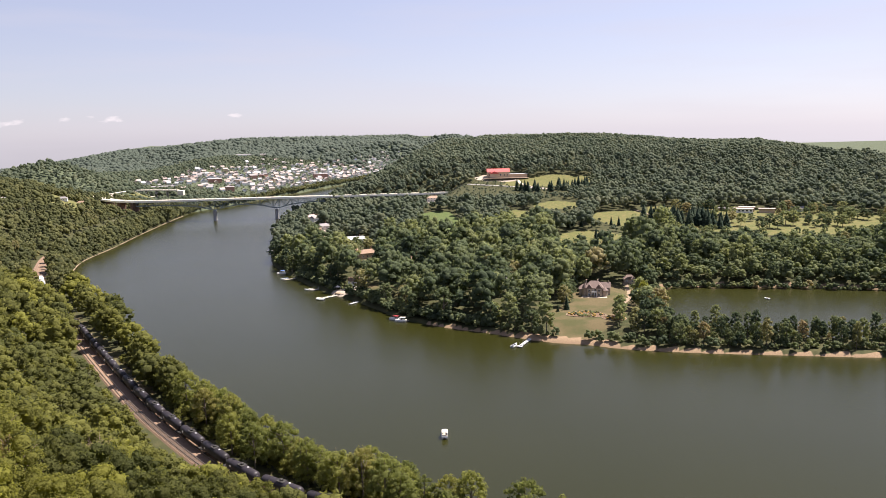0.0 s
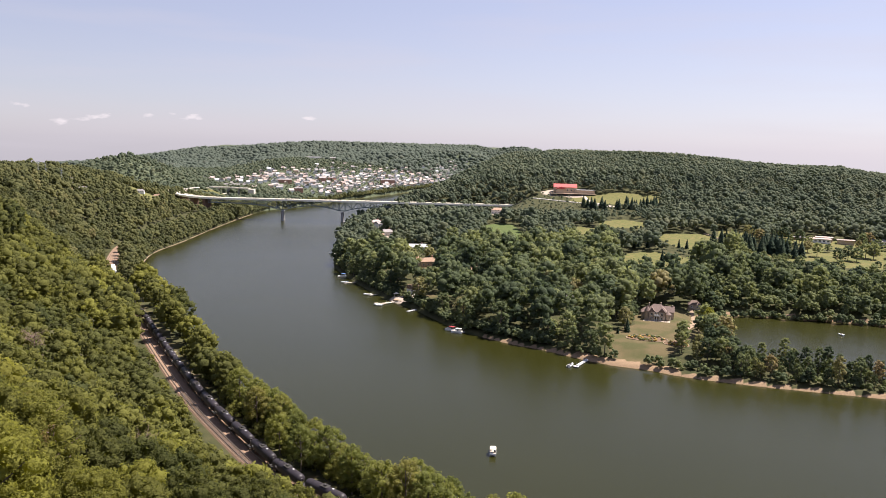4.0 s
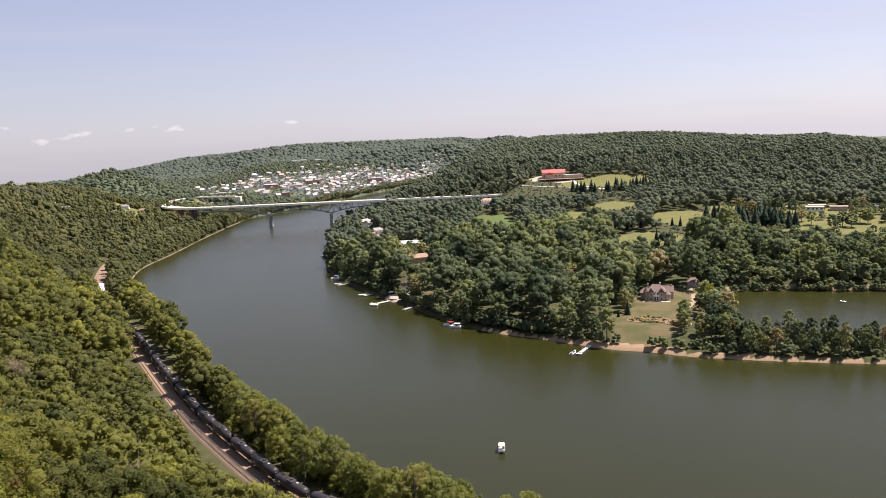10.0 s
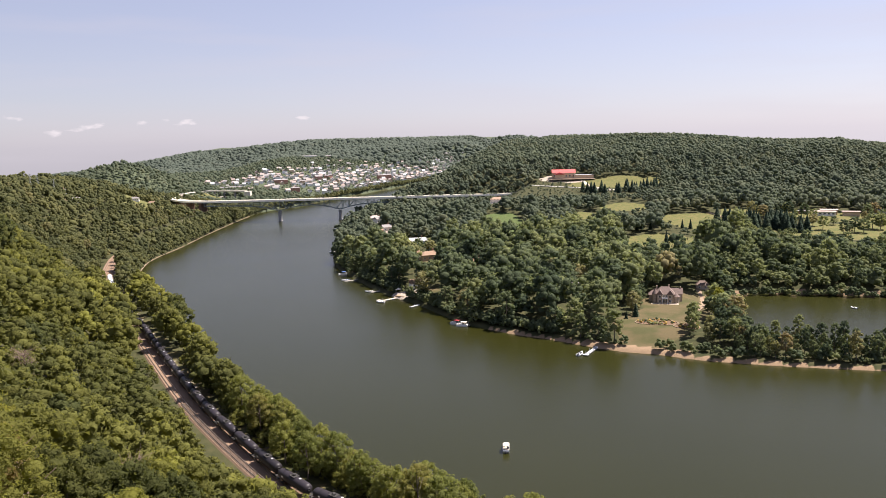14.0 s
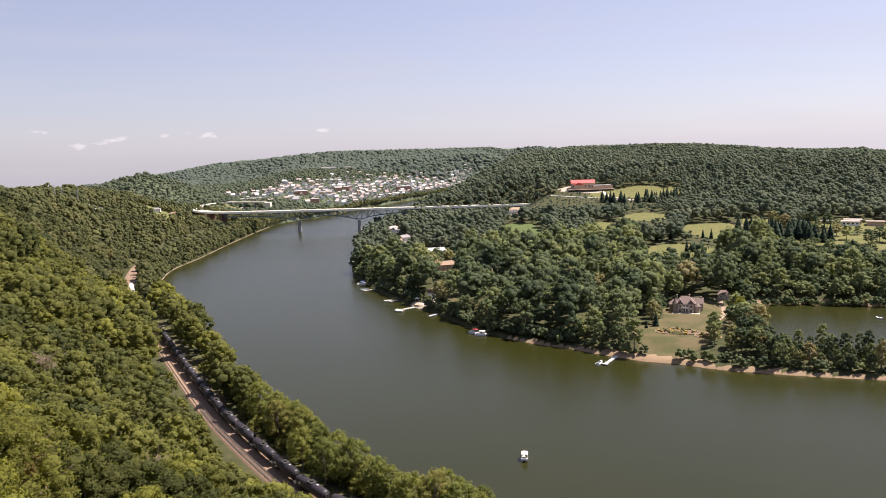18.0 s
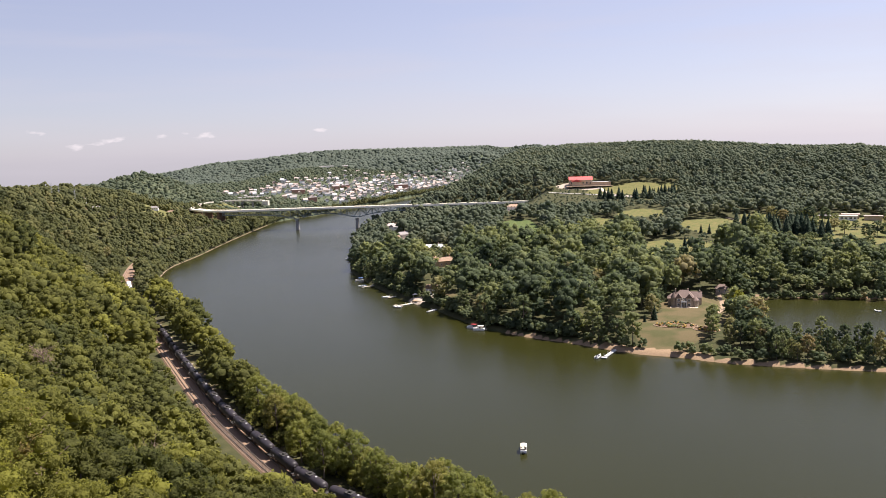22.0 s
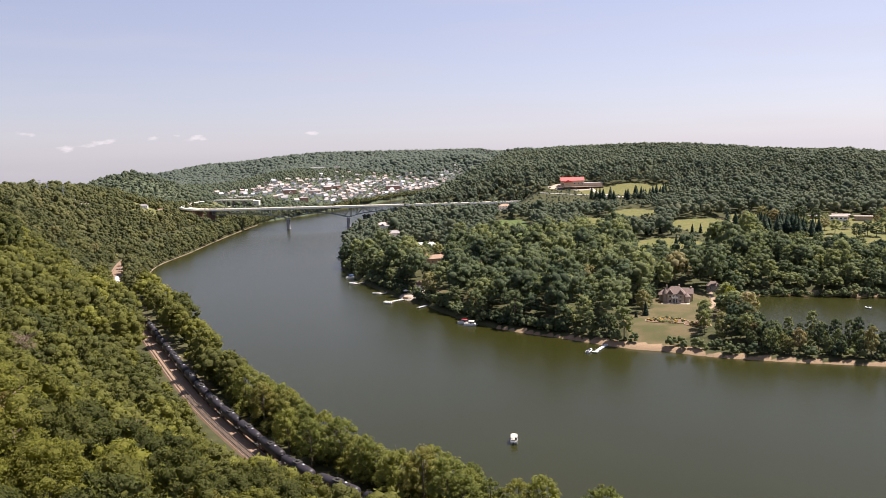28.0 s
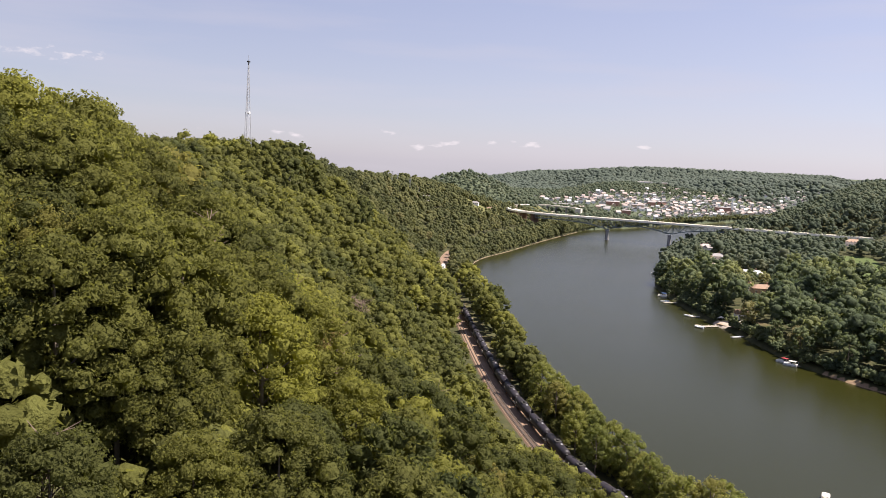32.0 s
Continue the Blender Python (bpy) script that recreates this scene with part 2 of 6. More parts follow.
def ground_material():
    m = bpy.data.materials.new("ground")
    m.use_nodes = True
    n, l = m.node_tree.nodes, m.node_tree.links
    b = n["Principled BSDF"]
    b.inputs["Roughness"].default_value, b.inputs["Specular IOR Level"].default_value = 0.92, 0.1
    co = n.new("ShaderNodeTexCoord")

    def spots(scale, detail=5.0):
        t = n.new("ShaderNodeTexNoise")
        t.inputs["Scale"].default_value, t.inputs["Detail"].default_value = scale, detail
        l.new(co.outputs["Object"], t.inputs["Vector"])
        return t.outputs[0]

    def blend(fac, a, c):
        x = n.new("ShaderNodeMix")
        x.data_type = "RGBA"
        l.new(fac, x.inputs[0])
        for k, v in ((6, a), (7, c)):
            if isinstance(v, tuple):
                x.inputs[k].default_value = (*v, 1)
            else:
                l.new(v, x.inputs[k])
        return x.outputs[2]

    def steep(fac, lo, hi):
        r = n.new("ShaderNodeMapRange")
        r.inputs[1].default_value, r.inputs[2].default_value = lo, hi
        l.new(fac, r.inputs[0])
        return r.outputs[0]

    def mask(name, rough_edge):
        a = n.new("ShaderNodeAttribute")
        a.attribute_name = name
        s = n.new("ShaderNodeMath")
        s.operation = "MULTIPLY_ADD"
        s.inputs[1].default_value = rough_edge
        l.new(spots(0.35), s.inputs[0])
        l.new(a.outputs["Fac"], s.inputs[2])
        return steep(s.outputs[0], 0.5 + rough_edge * 0.5 - 0.1, 0.5 + rough_edge * 0.5 + 0.1)

    big, mid, fine = spots(0.03), spots(0.25), spots(2.2)
    floor_col = blend(steep(mid, 0.35, 0.65), (0.030, 0.034, 0.014), (0.055, 0.052, 0.024))
    grass = blend(steep(spots(0.075), 0.40, 0.58), (0.052, 0.052, 0.021), (0.105, 0.076, 0.042))
    grass = blend(steep(fine, 0.3, 0.8), grass, (0.064, 0.060, 0.026))
    turf = blend(steep(mid, 0.3, 0.7), (0.058, 0.082, 0.026), (0.076, 0.092, 0.034))
    dry = blend(steep(mid, 0.35, 0.62), (0.122, 0.106, 0.042), (0.082, 0.088, 0.030))
    sand = blend(steep(fine, 0.3, 0.7), (0.245, 0.172, 0.108), (0.165, 0.114, 0.072))
    stone = blend(steep(fine, 0.3, 0.7), (0.36, 0.30, 0.245), (0.23, 0.19, 0.155))
    wood = blend(steep(spots(0.09, 8.0), 0.38, 0.62), (0.050, 0.061, 0.036), (0.078, 0.090, 0.054))
    floor_col = blend(mask("wood", 0.3), floor_col, wood)
    col = blend(mask("grass", 0.3), floor_col, grass)
    col = blend(mask("turf", 0.3), col, turf)
    col = blend(mask("dry", 0.4), col, dry)
    col = blend(mask("sand", 0.5), col, sand)
    col = blend(mask("stone", 0.2), col, stone)
    l.new(col, b.inputs["Base Color"])
    bm = n.new("ShaderNodeBump")
    bm.inputs["Strength"].default_value, bm.inputs["Distance"].default_value = 0.5, 0.3
    l.new(fine, bm.inputs["Height"])
    l.new(bm.outputs[0], b.inputs["Normal"])
    return m


def water_material():
    m = bpy.data.materials.new("river_water")
    m.use_nodes = True
    n, l = m.node_tree.nodes, m.node_tree.links
    b = n["Principled BSDF"]
    b.inputs["Roughness"].default_value, b.inputs["IOR"].default_value, b.inputs["Specular IOR Level"].default_value = 0.24, 1.33, 0.38
    co, mp = n.new("ShaderNodeTexCoord"), n.new("ShaderNodeMapping")
    l.new(co.outputs["Object"], mp.inputs["Vector"])
    mud, wave, calm = (n.new("ShaderNodeTexNoise") for _ in range(3))
    mud.inputs["Scale"].default_value, wave.inputs["Scale"].default_value, calm.inputs["Scale"].default_value = 0.012, 0.9, 0.018
    wave.inputs["Detail"].default_value, calm.inputs["Detail"].default_value = 5, 5
    for t in (mud, wave, calm):
        l.new(mp.outputs[0], t.inputs["Vector"])
    mix = n.new("ShaderNodeMix")
    mix.data_type = "RGBA"
    mix.inputs[6].default_value, mix.inputs[7].default_value = (0.0140, 0.0148, 0.0026, 1), (0.0180, 0.0182, 0.0036, 1)
    l.new(mud.outputs[0], mix.inputs[0])
    l.new(mix.outputs[2], b.inputs["Base Color"])
    st = n.new("ShaderNodeMapRange")
    st.inputs[1].default_value, st.inputs[2].default_value, st.inputs[3].default_value, st.inputs[4].default_value = 0.42, 0.6, 0.28, 0.50
    l.new(calm.outputs[0], st.inputs[0])
    bm = n.new("ShaderNodeBump")
    bm.inputs["Distance"].default_value = 0.25
    l.new(st.outputs[0], bm.inputs["Strength"])
    l.new(wave.outputs[0], bm.inputs["Height"])
    l.new(bm.outputs[0], b.inputs["Normal"])
    return m


ground_mat, water_mat = ground_material(), water_material()

asphalt = material("asphalt", (0.30, 0.28, 0.26), 0.9, scale=0.6)
concrete = material("concrete", (0.60, 0.55, 0.46), 0.85, scale=0.8)
steel_green = material("weathered_steel", (0.20, 0.24, 0.25), 0.6, 0.2, scale=1.0)
pier_stone = material("pier_stone", (0.30, 0.29, 0.28), 0.9, scale=0.8)
rust = material("rust", (0.17, 0.105, 0.075), 0.85, 0.2, scale=2.0)
rail_steel = material("rail_steel", (0.35, 0.30, 0.27), 0.35, 0.8, scale=3.0)
tie_wood = material("tie_wood", (0.15, 0.11, 0.085), 0.95, scale=3.0, per="object")
ballast_mat = material("ballast", (0.215, 0.142, 0.095), 0.95, vary=0.45, scale=3.0, bumpy=0.6)
ballast_pale = material("pale_gravel", (0.42, 0.36, 0.29), 0.95, vary=0.3, scale=1.0, bumpy=0.3)
tank_black = material("tank_black", (0.024, 0.020, 0.024), 0.5, 0.0, 0.28, 0.3, 1.2, 0.05, per="object")
white_paint = material("white_paint", (0.78, 0.77, 0.74), 0.5, vary=0.1, scale=1.5, bumpy=0.04)
blue_paint = material("blue_paint", (0.06, 0.16, 0.36), 0.5, scale=1.5, bumpy=0.04)
dark_steel = material("dark_steel", (0.05, 0.047, 0.045), 0.7, 0.3, scale=2)
grey_paint = material("grey_paint", (0.42, 0.42, 0.43), 0.6, scale=1.5)
shingle = material("shingle", (0.20, 0.145, 0.125), 0.9, vary=0.4, scale=2.0, bumpy=0.4)
stone_wall = material("stone_wall", (0.44, 0.36, 0.28), 0.9, vary=0.45, scale=2.5, bumpy=0.4)
brown_roof = material("brown_roof", (0.30, 0.20, 0.14), 0.9, scale=1.2, per="object")
brick_wall = material("brick_wall", (0.36, 0.20, 0.15), 0.9, scale=1.2, per="object")
pale_wall = material("pale_wall", (0.72, 0.69, 0.63), 0.8, vary=0.12, scale=1.0, per="object")
tan_wall = material("tan_wall", (0.56, 0.42, 0.29), 0.85, scale=0.8)
red_roof = material("red_roof", (0.48, 0.085, 0.075), 0.45, vary=0.15, scale=0.5)
slate_roof = material("slate_roof", (0.24, 0.22, 0.215), 0.85, scale=1.0, per="object")
roof_mix = material("town_roof", (0.34, 0.27, 0.24), 0.85, scale=0.8, per="object")
deck_wood = material("deck_wood", (0.48, 0.42, 0.34), 0.85, scale=3.0, per="object")
canvas = material("canvas", (0.60, 0.55, 0.47), 0.8, vary=0.12, scale=2.0)
blue_canvas = material("blue_canvas", (0.08, 0.14, 0.30), 0.8, scale=2.0)
red_canvas = material("red_canvas", (0.30, 0.035, 0.04), 0.8, scale=2.0)
gel_coat = material("gel_coat", (0.80, 0.80, 0.79), 0.25, vary=0.06, scale=2.0, bumpy=0.0)
hull_dark = material("hull_dark", (0.10, 0.10, 0.12), 0.3, scale=2.0, bumpy=0.0)
aluminium = material("aluminium", (0.62, 0.63, 0.64), 0.35, 0.9, scale=3.0, bumpy=0.0)
flower_yellow = material("flower_yellow", (0.34, 0.21, 0.045), 0.8, vary=0.5, scale=4.0)
mulch = material("mulch", (0.14, 0.085, 0.05), 0.95, vary=0.4, scale=3.0)
cream_parapet = material("cream_parapet", (0.86, 0.80, 0.68), 0.8, vary=0.12, scale=0.6)
pane_glass = material("window_glass", (0.03, 0.035, 0.045), 0.08, 0.0, 0.6, 0.2, 1.0, 0.0)
sand_mat = material("sand", (0.25, 0.185, 0.125), 0.95, vary=0.25, scale=1.0, bumpy=0.4)

# ---- the plan: river, lagoon, heights ----
LEFT_BANK = [(60, 2250), (-20, 1960), (-82, 1735), (-150, 1549), (-203, 1391), (-254, 1228), (-288, 1158), (-297, 1074),
             (-292, 893), (-284, 767), (-282, 691), (-272, 640), (-248, 570), (-205, 490), (-157, 410), (-119, 340), (-93, 300),
             (-71, 262), (-51, 236), (-35, 216), (-14, 197), (12, 180), (46, 158), (110, 128), (230, 75), (480, 0), (1100, -120)]
RIGHT_BANK = [(1100, 214), (560, 256), (330, 289), (228, 306), (180, 317), (141, 327), (110, 338), (94, 348), (79, 354), (62, 366),
              (47, 379), (33, 388), (19, 400), (3, 415), (-12, 442), (-25, 466), (-40, 488), (-54, 510), (-74, 552), (-90, 590),
              (-105, 632), (-118, 713), (-134, 850), (-138, 960), (-132, 1080), (-124, 1250), (-108, 1420), (-84, 1560), (-40, 1690), (60, 1860), (200, 2100)]
LAGOON = [(148, 446), (158, 464), (187, 477), (222, 470), (275, 457), (340, 436), (450, 402), (760, 340), (760, 284), (450, 296), (330, 311),
          (256, 328), (190, 341), (158, 356), (146, 398)]


EMBANKMENT = np.array([(-430.0, 1114.0), (-435.0, 1150.0), (-433.0, 1190.0), (-424.0, 1235.0)])


def smooth_line(points, closed=False, step=4):
    """Catmull-Rom curve through the points."""
    p = np.array(points, float)
    n = len(p)
    out = []
    for i in range(n if closed else n - 1):
        a, b, c, d = (p[(i + k) % n] if closed else p[min(max(i + k, 0), n - 1)] for k in (-1, 0, 1, 2))
        for s in np.arange(step) / step:
            out.append(0.5 * (2 * b + (c - a) * s + (2 * a - 5 * b + 4 * c - d) * s * s + (3 * b - a - 3 * c + d) * s ** 3))
    if not closed:
        out.append(p[-1])
    return np.array(out)


left_line, right_line, lagoon_line = smooth_line(LEFT_BANK), smooth_line(RIGHT_BANK), smooth_line(LAGOON, True)
river_ring = np.vstack([left_line, right_line])


def line_distance(x, y, line, closed=False):
    q = np.vstack([line, line[:1]]) if closed else line
    best = np.full(x.shape, 1e18)
    for (ax, ay), (bx, by) in zip(q[:-1], q[1:]):
        ux, uy = bx - ax, by - ay
        s = np.clip(((x - ax) * ux + (y - ay) * uy) / (ux * ux + uy * uy + 1e-9), 0, 1)
        best = np.minimum(best, (x - ax - s * ux) ** 2 + (y - ay - s * uy) ** 2)
    return np.sqrt(best)


def inside(x, y, ring):
    odd = np.zeros(x.shape, bool)
    for (ax, ay), (bx, by) in zip(ring, np.roll(ring, -1, 0)):
        cut = (ay > y) != (by > y)
        odd ^= cut & (x < (bx - ax) * (y - ay) / (by - ay + 1e-12) + ax)
    return odd


def ramp(v, a, b):
    s = np.clip((v - a) / (b - a), 0, 1)
    return s * s * (3 - 2 * s)


def bump(x, y, cx, cy, rx, ry):
    return np.exp(-((x - cx) / rx) ** 2 - ((y - cy) / ry) ** 2)


def waves(x, y, size, seed=0.0):
    """Smooth undulation of about -1 to 1."""
    a = np.sin(x / size + 1.3 * np.sin(y / size * 0.7 + seed) + seed * 2.1)
    b = np.sin(y / size * 1.13 + 1.1 * np.sin(x / size * 0.81 + seed * 1.7) + seed)
    return 0.5 * (a + b)


def shores(x, y):
    dl, dr, dg = line_distance(x, y, left_line), line_distance(x, y, right_line), line_distance(x, y, lagoon_line, True)
    wet_river, wet_lagoon = inside(x, y, river_ring), inside(x, y, lagoon_line)
    return dl, dr, dg, wet_river, wet_lagoon


def heights(x, y):
    """Ground height, and the distances to the shores."""
    x, y = np.asarray(x, float), np.asarray(y, float)
    dl, dr, dg, wr, wg = shores(x, y)
    # steep wooded side: bank, railway bench, slope, plateau
    top = 82 - 24 * ramp(y, 560, 900) - 25 * ramp(y, 950, 1150) + 5 * waves(x, y, 90)
    slope = 6.5 * ramp(dl, 0, 7) + (0.60 - 0.34 * ramp(y, 900, 1010)) * np.maximum(dl - 37, 0)
    left = -12 * np.logaddexp(-slope / 12, -top / 12) + 1.2
    left -= 34 * bump(x, y, 14, 20, 62, 70) * ramp(dl, 40, 90) - 15.5 * bump(x, y, -76, 53, 44, 44)
    knoll = 80 - 0.8 * np.maximum(np.hypot(x + 338, y - 390) - 40, 0)  # the hilltop with the mast
    left = np.where(knoll > 20, 2 * np.logaddexp(left / 2, knoll / 2), left)
    left = left + 30 * bump(x, y, -565, 1280, 95, 130)
    # valley floor with the town, and the hills behind it
    west = -x / np.maximum(y, 1)
    valley = 5 * ramp(dl, 0, 14) + 4 + 50 * ramp(dl, 20, 420) * (1 - 0.68 * ramp(west, 0.22, 0.32)) - 14 * ramp(-x - 0.44 * y, -40, 160)
    left = left + (valley - left) * ramp(y, 1080, 1220)
    left = left + 52 * bump(x, y, -566, 1272, np.where(x < -566, 130, 80), 140) * ramp(y, 1080, 1220)  # round wooded hill above the bridge end
    bankment = line_distance(x, y, EMBANKMENT)  # road embankment behind the bridge end
    left = np.maximum(left, 27.5 - 0.5 * np.maximum(bankment - 8, 0))
    # wide peninsula rising to a wooded ridge
    q = y + 0.22 * np.maximum(x - 150, 0)
    right = np.interp(q, [300, 480, 545, 650, 800, 1000, 1120, 1280, 1430, 2600], [5, 6, 9, 17, 26, 44, 64, 86, 99, 100])
    end = ramp(x, -110, 70)
    right = right * (0.34 + 0.66 * end) + 3 * waves(x, y, 70, 2.0) * ramp(q, 500, 900)
    near_deck = np.maximum(94 - 77 * y / 1004, 17) + 0.5 * np.maximum(y - 1004, 0) + 44 * ramp(x, 40, 150)  # low ground round the bridge end
    right = np.where(y > 620, np.minimum(right, near_deck), right)
    right -= 24 * ramp(x, 380, 720) * ramp(q, 900, 1300)
    right = np.minimum(right, 1.8 * ramp(dr, 0, 3) + 3.2 * ramp(dr, 7, 26) + (0.32 + 0.19 * ramp(y, 1010, 1120)) * np.maximum(dr - 26, 0))
    right = np.where(dg < 60, np.minimum(right, 0.6 + 2.0 * ramp(dg, 0, 6) + 0.25 * dg), right)
    w = 1 / (1 + np.exp(-(dr - dl) / 25))
    land = left * w + right * (1 - w)
    far = 49 + 52 * ramp(y, 1900, 2850) + 14 * waves(x, y, 330, 1.0) + 7 * waves(x, y, 140, 3.0)
    far -= 26 * ramp(-x, 300, 1100) + 66 * ramp(-x - 0.44 * y, -150, 150)
    far -= 48 * bump(x, y, 160, 2600, 90, 900) + 24 * ramp(west, 0.24, 0.32) * (1 - ramp(y, 2300, 3000))
    far += 26 * ramp(y, 2900, 3900) * (1 - ramp(west, 0.12, 0.26))
    far *= 0.22 + 0.78 * ramp(np.minimum(dl, dr), 0, 230)
    land = land + (far - land) * ramp(y, 1850, 2250)
    # the hills fall away to the west
    run = np.hypot(x, y)
    lid = np.interp(west, [0.10, 0.17, 0.23, 0.30, 0.33, 0.365, 0.405, 0.44, 0.48, 0.52, 0.6], [120, 110, 97, 86, 71, 49, 24, 8, -6, -20, -38])
    land = np.where((y > 1600) & (x > 300), np.minimum(land, 80 - 0.03 * (y - 1600)), land)
    land = np.where(y > 1700, np.minimum(land, 90 - (90 - lid) * run / 4100), land)
    fall = np.interp(-west, [0.34, 0.38, 0.48, 0.515, 0.562, 0.589, 0.7, 1.0], [0.0, 0.005, 0.008, 0.0165, 0.021, 0.025, 0.04, 0.05])
    land = np.where(y > 900, np.minimum(land, 101 - run * fall), land)  # and to the east
    wet = np.where(wr, np.minimum(dl, dr), np.where(wg, dg, 0))
    return np.where(wr | wg, -np.minimum(0.5 + 0.9 * wet, 5.0), np.maximum(land, np.where((y > 2600) & (x < -500), -60.0, 0.12 + 0.02 * np.minimum(np.minimum(dl, 60), np.minimum(dr, dg))))), dl, dr, dg, wr | wg


def height(x, y):
    return float(heights(np.array([x]), np.array([y]))[0][0])


TRACK = [(136, 72), (60, 116), (16, 148), (-14, 172), (-41, 194), (-54, 209), (-74, 236), (-92, 262), (-115, 299), (-150, 358), (-165, 384),
         (-197, 435), (-214, 466), (-248, 527), (-284, 610), (-308, 690), (-322, 800), (-328, 950)]
track_line = smooth_line(TRACK, False, 8)

def off_track(x, y):
    """Distance to the railway, positive on its river side."""
    best, side = np.full(x.shape, 1e18), np.zeros(x.shape)
    for (ax, ay), (bx, by) in zip(track_line[:-1], track_line[1:]):
        ux, uy = bx - ax, by - ay
        s = np.clip(((x - ax) * ux + (y - ay) * uy) / (ux * ux + uy * uy), 0, 1)
        d = (x - ax - s * ux) ** 2 + (y - ay - s * uy) ** 2
        side = np.where(d < best, np.sign((x - ax) * uy - (y - ay) * ux), side)
        best = np.minimum(best, d)
    return np.sqrt(best) * side


# open ground: centre, half sizes, turn in degrees, and what covers it
OPEN = [
    (103, 388, 19, 38, -22, "lawn"), (124, 428, 22, 18, -14, "lawn"), (93, 364, 12, 13, 0, "lawn"), (112, 402, 11, 18, -10, "lawn"), (132, 416, 9, 20, -22, "lawn"), (140, 452, 16, 14, 0, "lawn"), (119, 402, 14, 28, -22, "lawn"), (45, 732, 21, 60, 3, "green"), (226, 698, 34, 40, 0, "field"),
    (166, 616, 33, 32, -10, "field"), (206, 972, 64, 40, -8, "field"), (150, 1020, 36, 22, 0, "gravel"), (178, 793, 24, 26, 0, "field"),
    (338, 698, 44, 26, -12, "field"), (312, 640, 66, 26, -15, "field"), (400, 648, 56, 56, -12, "field"), (330, 618, 60, 22, -15, "field"), (-8, 1280, 18, 46, 0, "field"),
    (-18, 490, 6, 6, 30, "lawn"), (272, 722, 18, 36, 0, "field"), (130, 752, 18, 20, 0, "field"), (-385, 912, 22, 44, 0, "field"),
    (-700, 1990, 60, 60, 0, "field"), (46, 872, 12, 20, 0, "gravel"), (-24, 590, 14, 16, 0, "lawn"), (-34, 492, 10, 7, -35, "gravel"), (16, 552, 7, 9, 0, "lawn"),
    (-92, 860, 10, 22, 0, "lawn"), (-40, 674, 26, 12, 5, "lawn"), (-77, 758, 13, 20, 5, "gravel"), (75, 462, 7, 10, 0, "lawn"), (-395, 775, 9, 12, 0, "lawn"), (-446, 925, 10, 16, 0, "lawn"),
    (-470, 1120, 34, 26, 0, "field"), (-372, 1018, 36, 34, 0, "field"), (-425, 1150, 20, 52, -18, "gravel"), (-392, 1235, 46, 22, 0, "field"),
]


def in_open(x, y, grow=0.0, kinds=None):
    """How far inside the open ground a point lies: 1 in the middle, 0 at the rim."""
    best = np.full(np.shape(x), -1.0)
    for cx, cy, rx, ry, turn, kind in OPEN:
        if kinds and kind not in kinds:
            continue
        c, s = math.cos(radians(turn)), math.sin(radians(turn))
        u, v = (x - cx) * c + (y - cy) * s, (y - cy) * c - (x - cx) * s
        wob = 0.12 * waves(u, v, 9.0, cx)
        best = np.maximum(best, 1 - np.sqrt((u / (rx + grow)) ** 2 + (v / (ry + grow)) ** 2) + wob)
    return best


# ---- building helpers ----
def mesh_of(name, verts, tris, mats, slot=None, tone=None, smooth=False):
    me = bpy.data.meshes.new(name)
    v, t = np.asarray(verts, np.float32), np.asarray(tris, np.int32)
    me.vertices.add(len(v))
    me.vertices.foreach_set("co", v.ravel())
    me.loops.add(t.size)
    me.loops.foreach_set("vertex_index", t.ravel())
    me.polygons.add(len(t))
    me.polygons.foreach_set("loop_start", np.arange(0, t.size, t.shape[1], dtype=np.int32))
    for m in mats:
        me.materials.append(m)
    if slot is not None:
        me.polygons.foreach_set("material_index", np.asarray(slot, np.int32))
    me.update(calc_edges=True)
    if tone is not None:
        me.attributes.new("tone", "FLOAT", "POINT").data.foreach_set("value", np.asarray(tone, np.float32))
    if smooth:
        me.shade_smooth()
    return me


def thing(name, m=None, label="", category="", group="", kind=""):
    """An empty at a thing's base, to which its parts are joined."""
    ob = tagged(new(name), label, category, group, kind)
    ob.matrix_world = m or Matrix()
    return ob


def part(name, bm, mat, parent, label="", smooth=False, m=None):
    me = bm
    if isinstance(bm, bmesh.types.BMesh):
        me = bpy.data.meshes.new(name)
        bm.to_mesh(me)
        bm.free()
        me.materials.append(mat)
        if smooth:
            me.shade_smooth()
    ob = new(name, me)
    ob.parent = parent
    if m is not None:
        ob.matrix_basis = m
    return tagged(ob, label)


def box(size, at=(0, 0, 0), bm=None, turn=0.0, bevel=0.0):
    bm = bm or bmesh.new()
    made = bmesh.ops.create_cube(bm, size=1.0, matrix=Matrix.Translation(at) @ pose(0, 0, 0, 0, 0, turn) @ Matrix.Diagonal((*size, 1)))
    if bevel:
        edges = {e for v in made["verts"] for e in v.link_edges}
        bmesh.ops.bevel(bm, geom=list(edges), offset=bevel, segments=1, affect="EDGES")
    return bm


def rod(a, b, r, bm=None, sides=6, r2=None):
    """A round bar from a to b."""
    bm = bm or bmesh.new()
    a, b = Vector(a), Vector(b)
    m = Matrix.Translation((a + b) / 2) @ (b - a).to_track_quat("Z", "Y").to_matrix().to_4x4()
    bmesh.ops.create_cone(bm, cap_ends=True, segments=sides, radius1=r, radius2=r if r2 is None else r2, depth=(b - a).length, matrix=m)
    return bm


